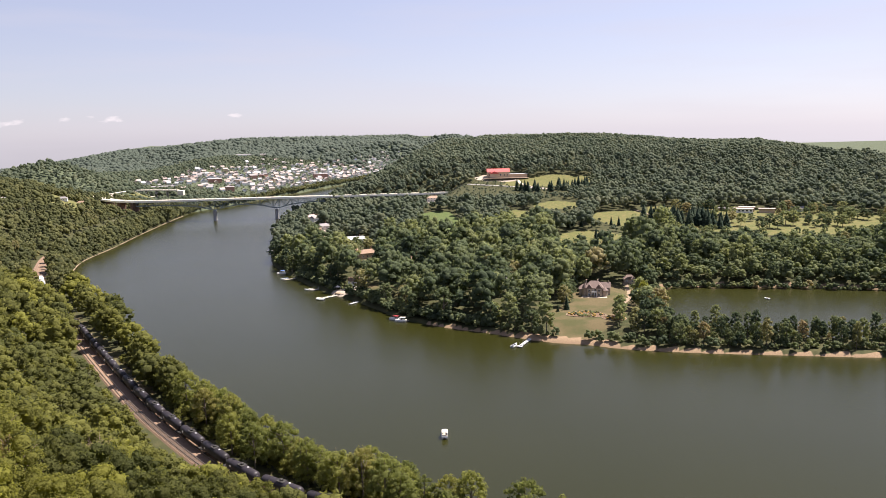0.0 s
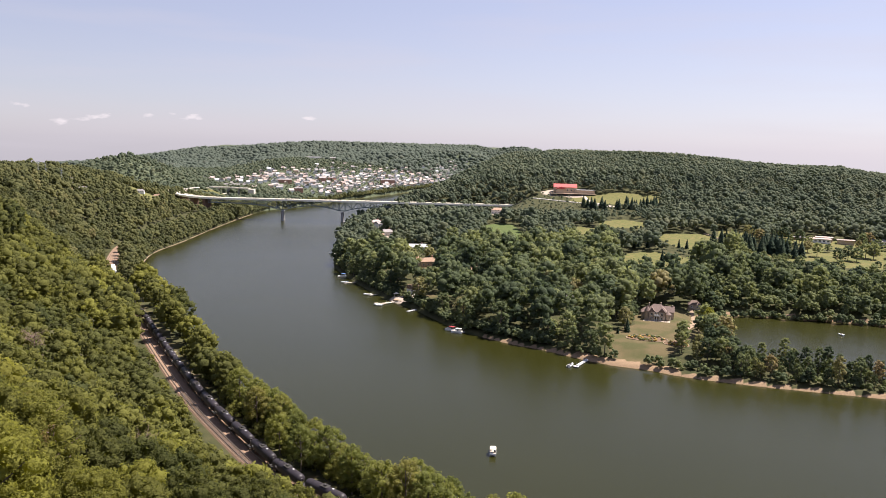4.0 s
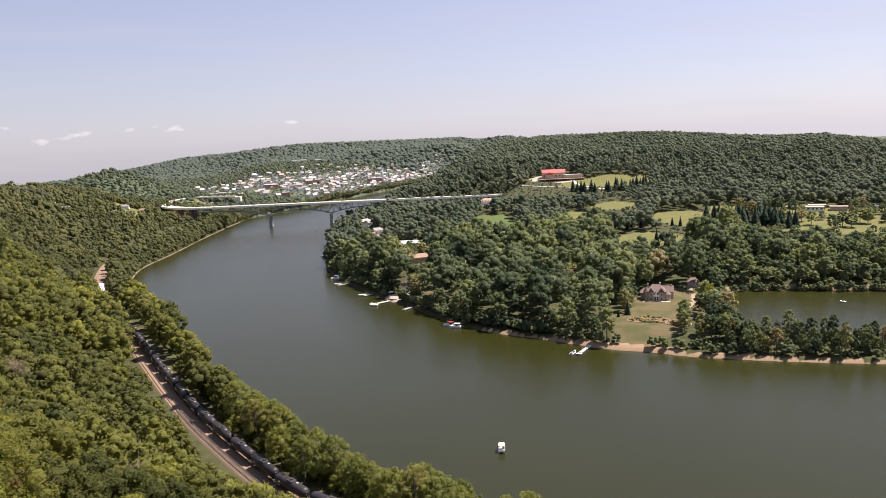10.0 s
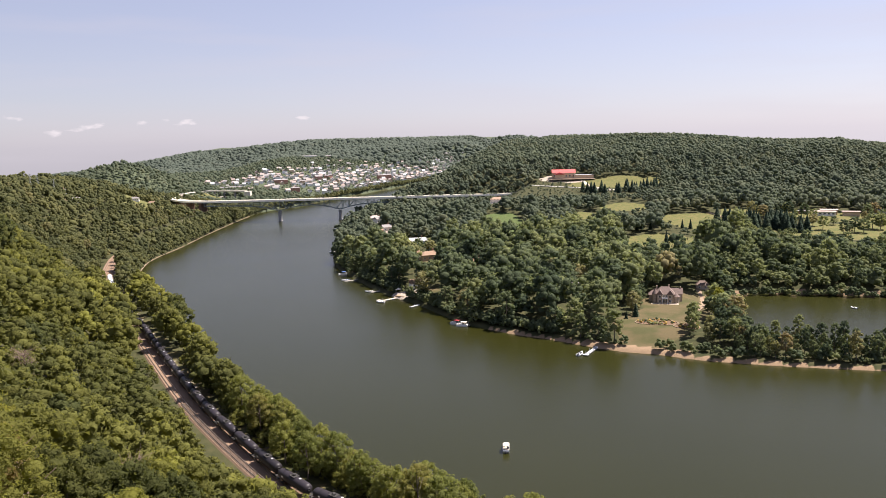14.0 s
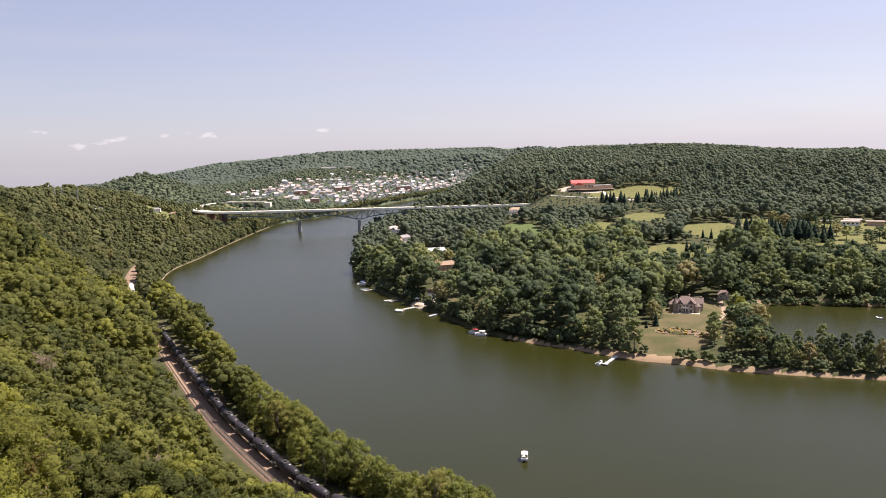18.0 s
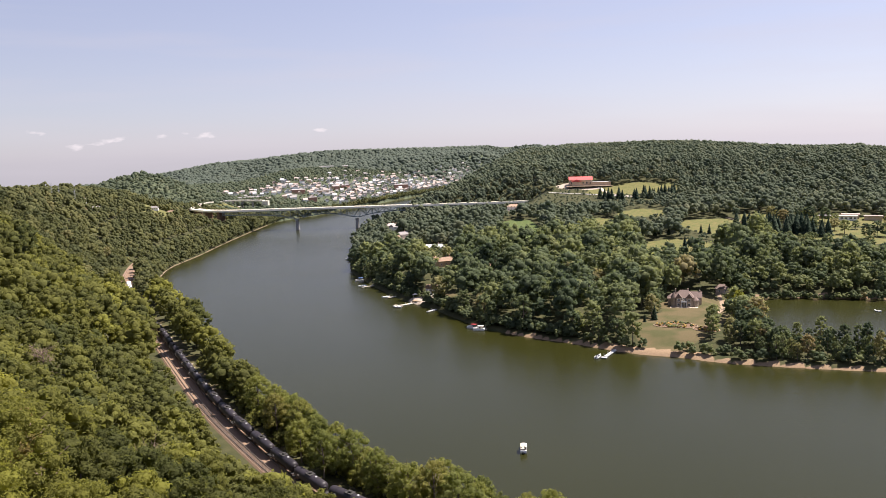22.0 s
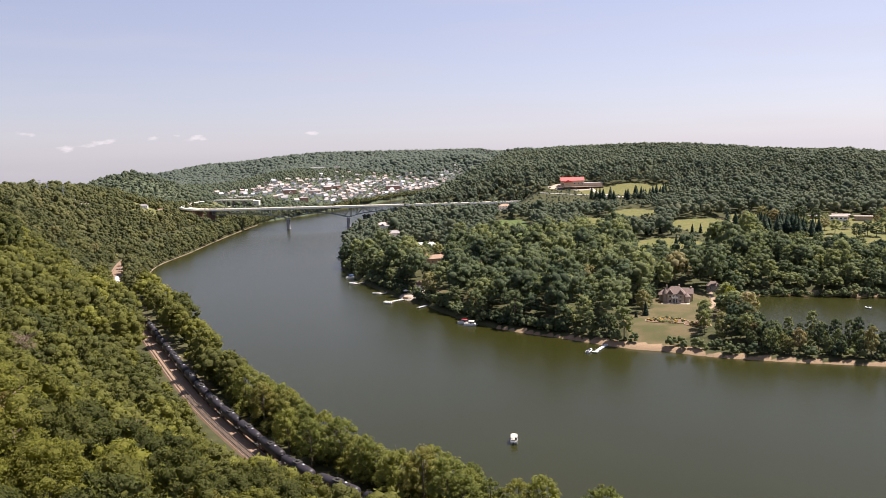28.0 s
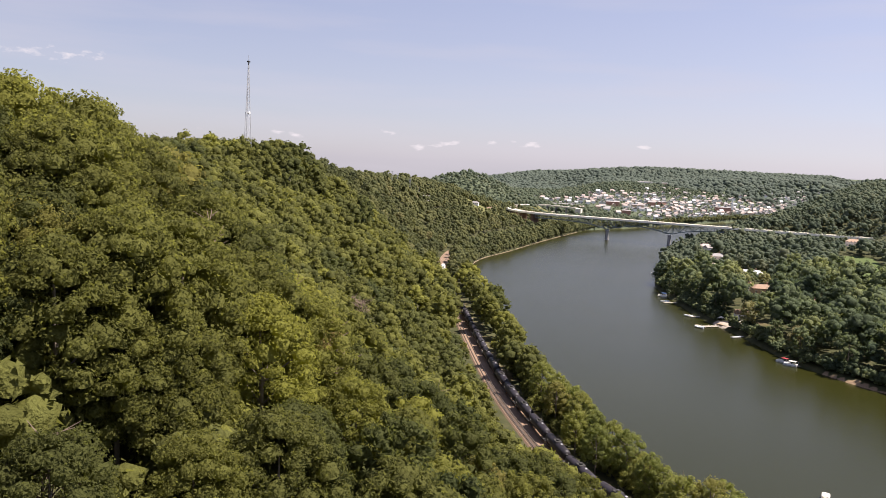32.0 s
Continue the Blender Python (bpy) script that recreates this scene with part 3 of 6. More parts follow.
def beam(a, b, w, h, bm=None):
    """A square bar from a to b."""
    bm = bm or bmesh.new()
    a, b = Vector(a), Vector(b)
    m = Matrix.Translation((a + b) / 2) @ (b - a).to_track_quat("Y", "Z").to_matrix().to_4x4() @ Matrix.Diagonal((w, (b - a).length, h, 1))
    bmesh.ops.create_cube(bm, size=1.0, matrix=m)
    return bm


# ---- ground and water ----
gx = np.unique(np.concatenate([np.linspace(-4600, -900, 30), np.linspace(-900, -330, 40), np.arange(-330, -130, 5.0), np.arange(-130, 270, 3.2), np.arange(270, 345, 5.0), np.linspace(345, 900, 45), np.linspace(900, 4600, 30)]))
gy = np.unique(np.concatenate([np.linspace(-3000, -60, 22), np.arange(-60, 130, 9.0), np.arange(130, 310, 4.5), np.arange(310, 620, 3.2), np.arange(620, 1120, 9.0), np.linspace(1120, 2000, 55), np.linspace(2000, 4700, 60)]))
GX, GY = np.meshgrid(gx, gy)
px, py = GX.ravel(), GY.ravel()
pz, pdl, pdr, pdg, pwet = heights(px, py)
p_open = {k: in_open(px, py, 0, (k,)) for k in ("lawn", "green", "field", "gravel")}
p_track = line_distance(px, py, track_line)
p_off = np.where(p_track < 20, off_track(px, py), 99.0)
nx, ny = len(gx), len(gy)
ii = (np.arange(ny - 1)[:, None] * nx + np.arange(nx - 1)[None]).ravel()
quads = np.stack([ii, ii + 1, ii + nx + 1, ii + nx], 1)
land_me = mesh_of("ground", np.stack([px, py, pz], 1), quads, [ground_mat], smooth=True)


def mask_of(name, values):
    land_me.attributes.new(name, "FLOAT", "POINT").data.foreach_set("value", np.clip(values, 0, 1).astype(np.float32))


mask_of("grass", np.where((p_off > 3.0) & (p_off < 6.5), 1.0, 0.5 + 6 * p_open["lawn"]))
mask_of("turf", 0.5 + 6 * p_open["green"])
mask_of("dry", 0.5 + 6 * p_open["field"])
beach = ((pdr < np.where(px > 108, 2.6, np.where(px > 66, 4, 1.8))) & (px > 40) & (py < 400)) | ((pdr < 6) & (px > 64) & (px < 108) & (py < 380)) | ((pdr < 2.2) & (px > 15) & (py < 600)) | ((pdg < 2.6) & (py > 430))
mask_of("sand", np.where(beach, 1.0, 0.0) * (~pwet | (np.minimum(pdr, pdl) < 3)))
mask_of("wood", np.where((py > 1100) & ~pwet, 1.0, 0.0))
mask_of("stone", np.maximum((p_track < 3.0) * 1.0, 0.5 + 6 * p_open["gravel"]))
ground = tagged(new("ground", land_me), "wooded river valley ground with grass, sand and gravel", "ground", kind="structure")

wb = bmesh.new()
bmesh.ops.create_grid(wb, x_segments=24, y_segments=24, size=1.0, matrix=Matrix.Translation((250, 1050, 0)) @ Matrix.Diagonal((900, 1300, 1, 1)))
water = tagged(part("water", wb, water_mat, None), "calm olive-brown river water with faint ripples", "river", kind="structure")

# ---- trees ----
rng = np.random.default_rng(7)
ico = bmesh.new()
bmesh.ops.create_icosphere(ico, subdivisions=1, radius=1.0)
ICO_V = np.array([v.co[:] for v in ico.verts])
ICO_T = np.array([[v.index for v in f.verts] for f in ico.faces])
ico.free()


def crown_shape(r, lumps, cards, card, high=18.0, wide=5.4, low=0.28, core=0.82):
    """Leaves of one broad tree: lumps set over an egg-shaped crown, each with a core and a coat of small leaf sprays."""
    vs, ts, n = [], [], 0
    mid, half = high * (low + 1) / 2, high * (1 - low) / 2
    centres, radii, lean = [], [], r.uniform(0, 6.28)
    for i in range(lumps):
        z = 1 - 1.55 * (i + 0.5) / lumps
        a = i * 2.39996 + r.uniform(-0.4, 0.4)
        s = math.sqrt(max(0.0, 1 - z * z)) * r.uniform(0.78, 1.08) * (1 + 0.16 * math.sin(2 * a + lean) + 0.12 * math.sin(3 * a + 2 * lean))
        k = wide * (0.23 if lumps > 50 else 0.27 if lumps > 30 else 0.33 if lumps > 15 else 0.45 if lumps > 6 else 0.58) * r.uniform(0.6, 1.35)
        centres.append((math.cos(a) * s * (wide - k * 0.75), math.sin(a) * s * (wide - k * 0.75), mid + z * (half - k * 0.6) + r.uniform(-0.5, 0.5)))
        radii.append(k)
    centres, radii = np.array(centres), np.array(radii)
    for c, k in zip(centres, radii):
        v = ICO_V * (k * core) * r.uniform(0.70, 1.28, (len(ICO_V), 1)) * np.array([1, 1, 0.85]) + c
        up = ICO_V[ICO_T].mean(1)[:, 2] > -0.6
        vs.append(v)
        ts.append(ICO_T[up] + n)
        n += len(v)
        for _ in range(cards):
            d = r.normal(size=3)
            d[2] = abs(d[2]) * 0.9 + d[2] * 0.1 if r.random() < 0.8 else d[2]
            d /= np.linalg.norm(d)
            p = c + d * k * r.uniform(0.85, 1.12) * np.array([1, 1, 0.88])
            if (np.linalg.norm((centres - p) / radii[:, None], axis=1) < 0.8).any():
                continue
            out = d + 0.55 * r.normal(size=3)
            out /= np.linalg.norm(out)
            u = np.cross(out, r.normal(size=3))
            u /= np.linalg.norm(u) + 1e-9
            w = np.cross(out, u)
            s1, s2 = card * r.uniform(0.7, 1.4), card * r.uniform(0.5, 1.1)
            vs.append(np.array([p - u * s1 - w * s2 * 0.4, p + w * s2 + out * 0.2 * card, p + u * s1 - w * s2 * r.uniform(0.1, 0.8)]))
            ts.append(np.array([[0, 1, 2]]) + n)
            n += 3
    return np.vstack(vs), np.vstack(ts)


def conifer_shape(r, rings, per, high=16.0, wide=3.2):
    """A spruce: drooping tiers of sprays round a thin spire."""
    vs, ts, n = [], [], 0
    for i in range(rings):
        f = i / rings
        z, w = high * (0.08 + 0.92 * f), wide * (1 - f) ** 0.85 + 0.15
        for j in range(per):
            a = (j + 0.5 * (i % 2) + r.uniform(-0.25, 0.25)) * 2 * math.pi / per
            k = w * r.uniform(0.8, 1.15)
            c, s = math.cos(a), math.sin(a)
            t = math.pi / per * 1.15
            drop = 0.10 * high / rings * 6 * r.uniform(0.7, 1.2)
            vs.append(np.array([[0, 0, z + high / rings * 1.5], [math.cos(a - t) * k * 0.8, math.sin(a - t) * k * 0.8, z - drop * 0.6],
                                [c * k, s * k, z - drop], [math.cos(a + t) * k * 0.8, math.sin(a + t) * k * 0.8, z - drop * 0.6]]))
            ts.append(np.array([[0, 1, 2], [0, 2, 3]]) + n)
            n += 4
    return np.vstack(vs), np.vstack(ts)


def trunk_shape(r, high=18.0, limbs=6, radius=0.32):
    bm = bmesh.new()
    rod((0, 0, -1.5), (0, 0, high * 0.45), radius, bm, 7, radius * 0.7)
    rod((0, 0, high * 0.45), (r.uniform(-0.4, 0.4), r.uniform(-0.4, 0.4), high * 0.85), radius * 0.7, bm, 6, 0.06)
    for i in range(limbs):
        a, z = i * 2.4 + r.uniform(-0.3, 0.3), high * r.uniform(0.3, 0.6)
        k = high * r.uniform(0.14, 0.22)
        rod((0, 0, z), (math.cos(a) * k, math.sin(a) * k, z + k * 0.8), radius * 0.4, bm, 5, 0.05)
    return bm


NEAR = []
for i in range(8):
    r = np.random.default_rng(100 + i)
    v, t = crown_shape(r, 42 + i % 3 * 4, 36, 0.30, 18 + r.uniform(-1.5, 1.5), 5.2 + r.uniform(-0.6, 0.7), 0.26)
    tb = bpy.data.meshes.new("trunk")
    b = trunk_shape(r)
    b.to_mesh(tb)
    b.free()
    tb.materials.append(bark)
    NEAR.append((mesh_of("crown", v, t, [leaves_near], smooth=True), tb))
BANK = []
for i in range(6):
    r = np.random.default_rng(130 + i)
    v, t = crown_shape(r, 52, 36, 0.27, 15 + r.uniform(-1.5, 1.5), 5.2 + r.uniform(-0.6, 0.8), 0.02, 0.74)
    BANK.append((mesh_of("crown", v, t, [leaves_bank], smooth=True), NEAR[i][1]))
HERO = []
for i in range(5):
    r = np.random.default_rng(150 + i)
    v, t = crown_shape(r, 78, 76, 0.19, 18 + r.uniform(-1.5, 1.5), 5.4 + r.uniform(-0.5, 0.7), 0.06, 0.76)
    HERO.append((mesh_of("crown", v, t, [leaves_near], smooth=True), NEAR[i][1]))
CLOSE = []
for i in range(3):
    r = np.random.default_rng(170 + i)
    v, t = crown_shape(r, 84, 190, 0.17, 18 + r.uniform(-1.0, 1.0), 5.5 + r.uniform(-0.4, 0.6), 0.04, 0.70)
    CLOSE.append((mesh_of("crown", v, t, [leaves_near], smooth=True), NEAR[i][1]))
SHORE = []
for i in range(6):
    r = np.random.default_rng(200 + i)
    v, t = crown_shape(r, 24, 14, 0.55, 16 + r.uniform(-2, 2), 5.0 + r.uniform(-0.5, 0.6), 0.03)
    tb = bpy.data.meshes.new("trunk")
    b = trunk_shape(r, 17, 4)
    b.to_mesh(tb)
    b.free()
    tb.materials.append(bark)
    SHORE.append((mesh_of("crown", v, t, [leaves_shore]), tb))
v, t = crown_shape(np.random.default_rng(290), 18, 40, 0.5, 17, 4.2, 0.03)
BRIGHT = mesh_of("crown", v, t, [leaves_bright], smooth=True)
SPRUCE = []
for i in range(3):
    r = np.random.default_rng(300 + i)
    v, t = conifer_shape(r, 17, 11, 15.0, 3.7)
    tb = bpy.data.meshes.new("trunk")
    b = rod((0, 0, -1), (0, 0, 14), 0.25, None, 6, 0.04)
    b.to_mesh(tb)
    b.free()
    tb.materials.append(bark)
    SPRUCE.append((mesh_of("crown", v, t, [needles]), tb))


def plant(kind, x, y, size, label, group, name="tree", turn=None, squash=1.0):
    crown, trunk = kind
    ob = thing(name, None, label, "tree", group)
    ob.matrix_world = pose(x, y, height(x, y) - 0.3, 0, 0, rng.uniform(0, 360) if turn is None else turn) @ Matrix.Diagonal((size * squash, size * squash, size, 1))
    part("trunk", trunk, bark, ob)
    part("crown", crown, leaves_near, ob)
    return ob


def scatter(x0, x1, y0, y1, gap, jitter=0.42):
    """Uneven rows of places over a stretch of the plan."""
    xs, ys = np.meshgrid(np.arange(x0, x1, gap), np.arange(y0, y1, gap * 0.9))
    xs = xs + (np.arange(xs.shape[0]) % 2)[:, None] * gap * 0.5
    xs, ys = (a.ravel() + rng.uniform(-jitter, jitter, a.size) * gap for a in (xs, ys))
    z, dl, dr, dg, wet = heights(xs, ys)
    return xs, ys, z, dl, dr, dg, wet


def beside_track(x, y):
    """True where trees may stand, and how tall they may be: low growth close above the tracks."""
    d = off_track(x, y)
    hill = np.where(y < 235, np.clip((-d - 5.0) / 24, 0.19, 0.8) + 0.2 * ramp(-d, 60, 95), np.where(y < 315, np.clip((-d - 3.0) / 20, 0.26, 0.8) + 0.2 * ramp(-d, 60, 95), np.clip((-d - 2.0) / 7, 0.8, 1.1)))
    bank = 1.0 - 0.08 * ramp(-y, -236, -216) - 0.14 * ramp(x, -6, 6)
    return (d > 5.5) | (d < np.where(y > 315, -7.0, np.where(y > 235, -7.8, -8.2))), np.where(d < 0, hill, np.where(y < 300, bank, 1.0))


def town_density(x, y):
    """Where the houses of the town stand: a band along the far bank, from 0 to 1."""
    u, v = (x + 430) * 0.517 + (y - 1430) * 0.856, (x + 430) * 0.856 - (y - 1430) * 0.517
    return ramp(u, -60, 30) * (1 - ramp(u, 960, 1120)) * ramp(v, -170, -20) * (1 - ramp(v, 250, 310))


def low_growth(x, y):
    """How tall trees may be: only low growth below lawns, fields and landings, where the view to the river is kept open."""
    cap = np.ones(len(x))
    for step in range(8, 97, 8):
        hit = in_open(x * (1 + step / np.maximum(y, 100)), y + step, -2) > 0
        cap = np.where(hit, np.minimum(cap, (2.0 + 0.14 * step) / 17), cap)
    return np.where(y > 420, np.maximum(cap, 0.3), 1.0)


def forest(name, x, y, z, shapes, mat, label, size=(0.8, 1.15), tone=None, scale=1.0):
    """A wood that nobody could count, as one mesh."""
    vs, ts, tn, n = [], [], [], 0
    pick = rng.integers(0, len(shapes), len(x))
    k, turn = rng.uniform(*size, len(x)) * scale, rng.uniform(0, 6.283, len(x))
    tone = np.clip(rng.beta(1.5, 2.2, len(x)) * 0.75 + 0.14 + 0.16 * waves(x, y, 24.0, 5.0), 0, 1) if tone is None else tone
    for s, (v, t) in enumerate(shapes):
        w = np.where(pick == s)[0]
        if not len(w):
            continue
        c, q, kk = np.cos(turn[w])[:, None], np.sin(turn[w])[:, None], k[w][:, None]
        out = np.stack([(v[:, 0] * c - v[:, 1] * q) * kk + x[w][:, None], (v[:, 0] * q + v[:, 1] * c) * kk + y[w][:, None],
                        v[:, 2] * kk * rng.uniform(0.85, 1.12, (len(w), 1)) + z[w][:, None]], 2)
        vs.append(out.reshape(-1, 3))
        ts.append((t[None] + (np.arange(len(w)) * len(v))[:, None, None] + n).reshape(-1, 3))
        tn.append(np.repeat(tone[w], len(v)))
        n += len(w) * len(v)
    return tagged(new(name, mesh_of(name, np.vstack(vs), np.vstack(ts), [mat], tone=np.concatenate(tn))), label, "forest", kind="stuff")


MID = [crown_shape(np.random.default_rng(400 + i), 20, 8, 0.7, 16.5 + i % 4, 5.4 + 0.4 * (i % 3), 0.16, 0.86) for i in range(8)]
LOW = [crown_shape(np.random.default_rng(500 + i), 7, 3, 0.9, 14.0 + i % 3, 5.6 + 0.4 * (i % 4), 0.15, 0.90) for i in range(9)]
SMALL = [crown_shape(np.random.default_rng(520 + i), 8, 0, 1.0, 13.0 + i % 4, 5.8 + 0.4 * (i % 4), 0.12, 0.90) for i in range(9)]
ROUND = [crown_shape(np.random.default_rng(550 + i), 2, 0, 1.0, 9.5 + i % 4, 5.6 + 0.5 * (i % 4), 0.1, 1.0) for i in range(9)]
TINY = [crown_shape(np.random.default_rng(600 + i), 2, 0, 1.0, 8.0 + i % 3, 10.0 + i % 3, 0.1, 1.0) for i in range(5)]

for x0, y0, s in ((17, 172, 1.0), (30, 165, 1.2), (38, 159, 1.0), (24, 169, 0.55)):
    plant(BANK[int(x0) % 6], x0, y0, s, "leafy riverbank tree between the railway and the water", "riverbank trees", "riverbank_tree")
for x0, y0, s in ((-47, 47, 0.80), (-51, 51, 0.85), (-55, 46, 0.9), (-44, 52, 0.7), (-60, 49, 0.95), (-53, 41, 0.75)):
    plant(CLOSE[int(-x0) % 3], x0, y0, s, "broad-leaved tree in full summer leaf on the steep hillside", "hillside trees", turn=x0 * 37)
for x0, y0, s in ((-55, 66, 1.0), (-49, 82, 0.9), (-41, 36, 0.62)):
    snag = thing("dead_tree", pose(x0, y0, height(x0, y0)), "bare pale dead tree among the leafy hillside trees", "tree", "dead trees")
    r = np.random.default_rng(int(700 - x0))
    b = trunk_shape(r, 19.5 * s, 12, 0.20)
    for i in range(26):
        a, z, k = i * 2.4, 19.5 * s * r.uniform(0.55, 0.95), r.uniform(0.8, 2.4)
        rod((math.cos(a) * k * 0.3, math.sin(a) * k * 0.3, z), (math.cos(a) * k, math.sin(a) * k, z + k * r.uniform(0.2, 0.8)), 0.05, b, 4, 0.02)
    part("trunk", b, dead_wood, snag, "bleached bare wood")
# steep hillside beside the railway: single trees
x, y, z, dl, dr, dg, wet = scatter(-178, 84, 0, 262, 8.2)
keep = ~wet & (dl < dr) & (dl > 2.0) & (np.hypot(x - 3, y + 3) > 8)
free, tall = beside_track(x, y)
keep &= free & ~((dl < 20) & (x > 14))
by_water = keep & (dl < 18) & (y < 275)
order = np.argsort(np.hypot(x + 58, y - 72) + 1e6 * (~keep | by_water))[:min(290, (keep & ~by_water).sum())]
order = np.concatenate([order, np.where(by_water)[0]])
order = order[np.argsort(np.hypot(x[order], y[order]))]
for rank, i in enumerate(order):
    s = rng.uniform(0.8, 1.12) * (0.7 if np.hypot(x[i], y[i]) < 60 else 1.0) * tall[i]
    plant(BANK[rng.integers(6)] if dl[i] < 18 else CLOSE[rank % 3] if np.hypot(x[i] + 54, y[i] - 52) < 25 else HERO[rank % 5] if rank < 66 else NEAR[rng.integers(8)], x[i], y[i], s, "broad-leaved tree in full summer leaf on the steep hillside" if dl[i] >= 18 else "leafy riverbank tree between the railway and the water",
          "hillside trees" if dl[i] >= 18 else "riverbank trees", "tree" if dl[i] >= 18 else "riverbank_tree")
rest = keep.copy()
rest[order] = False
ax, ay, az, asz = [x[rest]], [y[rest]], [z[rest]], [tall[rest]]
x, y, z, dl, dr, dg, wet = scatter(-460, 100, -40, 470, 9.6)
free, tall = beside_track(x, y)
keep = ~wet & (dl < dr) & (dl > 2) & (np.hypot(x - 3, y + 3) > 58) & free & ~((x > -178) & (x < 84) & (y > 0) & (y < 262)) & (dl < 190) & ((y > 30) | (x < -60))
ax.append(x[keep]), ay.append(y[keep]), az.append(z[keep]), asz.append(tall[keep])
ax, ay, az, asz = (np.concatenate(a) for a in (ax, ay, az, asz))
forest("hillside_wood", ax, ay, az, MID, leaves_wood, "dense summer wood of broad-leaved trees on the hillside", scale=asz)
x, y, z, dl, dr, dg, wet = scatter(-600, -180, 470, 1120, 8.4)
keep = ~wet & (dl < dr) & (dl > 1) & (np.abs(off_track(x, y) + 2) > 6.2) & (dl < 330) & (in_open(x, y) <= 0)
hither = keep & (y < 650)
forest("bend_wood", x[hither], y[hither], z[hither], MID, leaves_mild, "summer wood on the slope above the river bend", (0.62, 0.98))
keep &= ~hither
forest("bank_wood", x[keep], y[keep], z[keep], SMALL, leaves_mild, "summer wood along the far bend of the river", (0.5, 0.85))

# peninsula
x, y, z, dl, dr, dg, wet = scatter(-140, 460, 330, 640, 11.6)
spit = (x > 128) & (dr < 40) & (y < 400)
keep = ~wet & (dr < dl) & (dr > 2.2) & (dg > 1.5) & (in_open(x, y, 1.2) <= 0) & ~spit & ~((x > 84) & (x < 134) & (y < 434))
low = low_growth(x, y)
keep &= low > 0.2
low = np.where((x > 108) & (x < 152) & (y < 408), low * 0.62, low)
low = np.where((dg < 60) & (y > 420) & (x > 160), np.clip(low, 0.5, 0.55 + 0.006 * dg), low)
edge = keep & (dr < 13) & (x < 330)
for i in np.where(edge)[0]:
    plant(SHORE[rng.integers(6)], x[i], y[i], rng.uniform(0.7, 1.1) * (0.8 if x[i] > 80 else 1) * min(1.0, low[i] * 1.2), "dark green shoreline tree leaning over the sand", "shoreline trees", "shoreline_tree")
keep &= ~edge
sx, sy, sz, sdl, sdr, sdg, swet = scatter(128, 420, 290, 400, 5.0)
on = ~swet & (sdr < sdl) & (sdr > 5.5) & (sdg > 1.0) & (in_open(sx, sy) <= 0) & (sdr < 40)
for i in np.where(on)[0][:230]:
    plant(SHORE[rng.integers(6)], sx[i], sy[i], rng.uniform(0.36, 0.82), "slim green tree on the narrow sandy spit", "spit trees", "spit_tree", squash=rng.uniform(0.6, 0.9))
for x0, y0, s in ((136, 390, 0.85), (139, 399, 0.98), (142, 409, 1.0), (144, 418, 1.0), (146, 428, 0.95), (149, 438, 0.85)):
    poplar = plant((BRIGHT, SHORE[0][1]), x0, y0, s, "tall bright yellow-green tree beside the driveway", "driveway trees", "poplar", squash=0.8)
for x0, y0, s in ((119, 352, 0.62), (124, 352, 0.8), (130, 350, 0.86), (122, 359, 0.74), (128, 362, 0.92), (134, 362, 0.95), (133, 374, 0.92), (139, 374, 0.98), (138, 388, 0.9), (145, 388, 1.0), (144, 402, 0.9), (151, 404, 1.0), (136, 352, 0.8),
                  (100, 446, 0.9), (106, 450, 1.0), (97, 438, 0.85), (112, 455, 1.05), (92, 430, 0.95),
                  (105, 429, 0.72), (100, 420, 0.8), (96, 409, 0.78), (115, 364, 0.66), (117, 371, 0.76), (120, 379, 0.8)):
    plant(SHORE[int(x0) % 6], x0, y0, s, "dark green tree beside the mansion lawn", "lawn edge trees", "lawn_tree")
forest("peninsula_wood", x[keep], y[keep], z[keep], MID, leaves_far, "dense dark green wood on the peninsula", (0.9, 1.6), scale=low[keep])
sx, sy, sz, sdl, sdr, sdg, swet = scatter(165, 480, 400, 580, 6.4)
on = ~swet & (sdg > 1.5) & (sdg < 62) & (sdr > 60) & (in_open(sx, sy) <= 0)
forest("lagoon_wood", sx[on], sy[on], sz[on] - 0.5, LOW, leaves_far, "thick young wood on the slope behind the lagoon", (0.42, 0.72))
x, y, z, dl, dr, dg, wet = scatter(-150, 780, 640, 1110, 10.0)
keep = ~wet & (dr < dl) & (dr > 3) & (in_open(x, y) <= 0) & (x < 200 + 0.62 * y)
low = low_growth(x, y)
keep &= low > 0.2
room = np.clip((103 - 77 * y / 1004 - z) / 15, 0.25, 1.0)  # nothing stands up in front of the bridge deck
low = np.where((x > -130) & (x < 200) & (y > 800) & (y < 1000), np.minimum(low, room), low)
near = keep & (y < 790)
forest("golf_wood", x[near], y[near], z[near], LOW, leaves_valley_haze, "groves between the fields of the peninsula", (0.65, 1.15), scale=low[near])
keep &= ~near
forest("field_wood", x[keep], y[keep], z[keep], SMALL, leaves_valley_haze, "wood below the hillside field and round the bridge end", (0.6, 1.05), scale=low[keep])
x, y, z, dl, dr, dg, wet = scatter(-150, 860, 1110, 1800, 7.4)
keep = ~wet & (dr < dl) & (dr > 3) & (in_open(x, y) <= 0) & (x < 200 + 0.62 * y)
forest("ridge_wood", x[keep], y[keep], z[keep] - 2.0, ROUND, leaves_valley_haze, "unbroken wood over the long ridge", (0.40, 0.74))
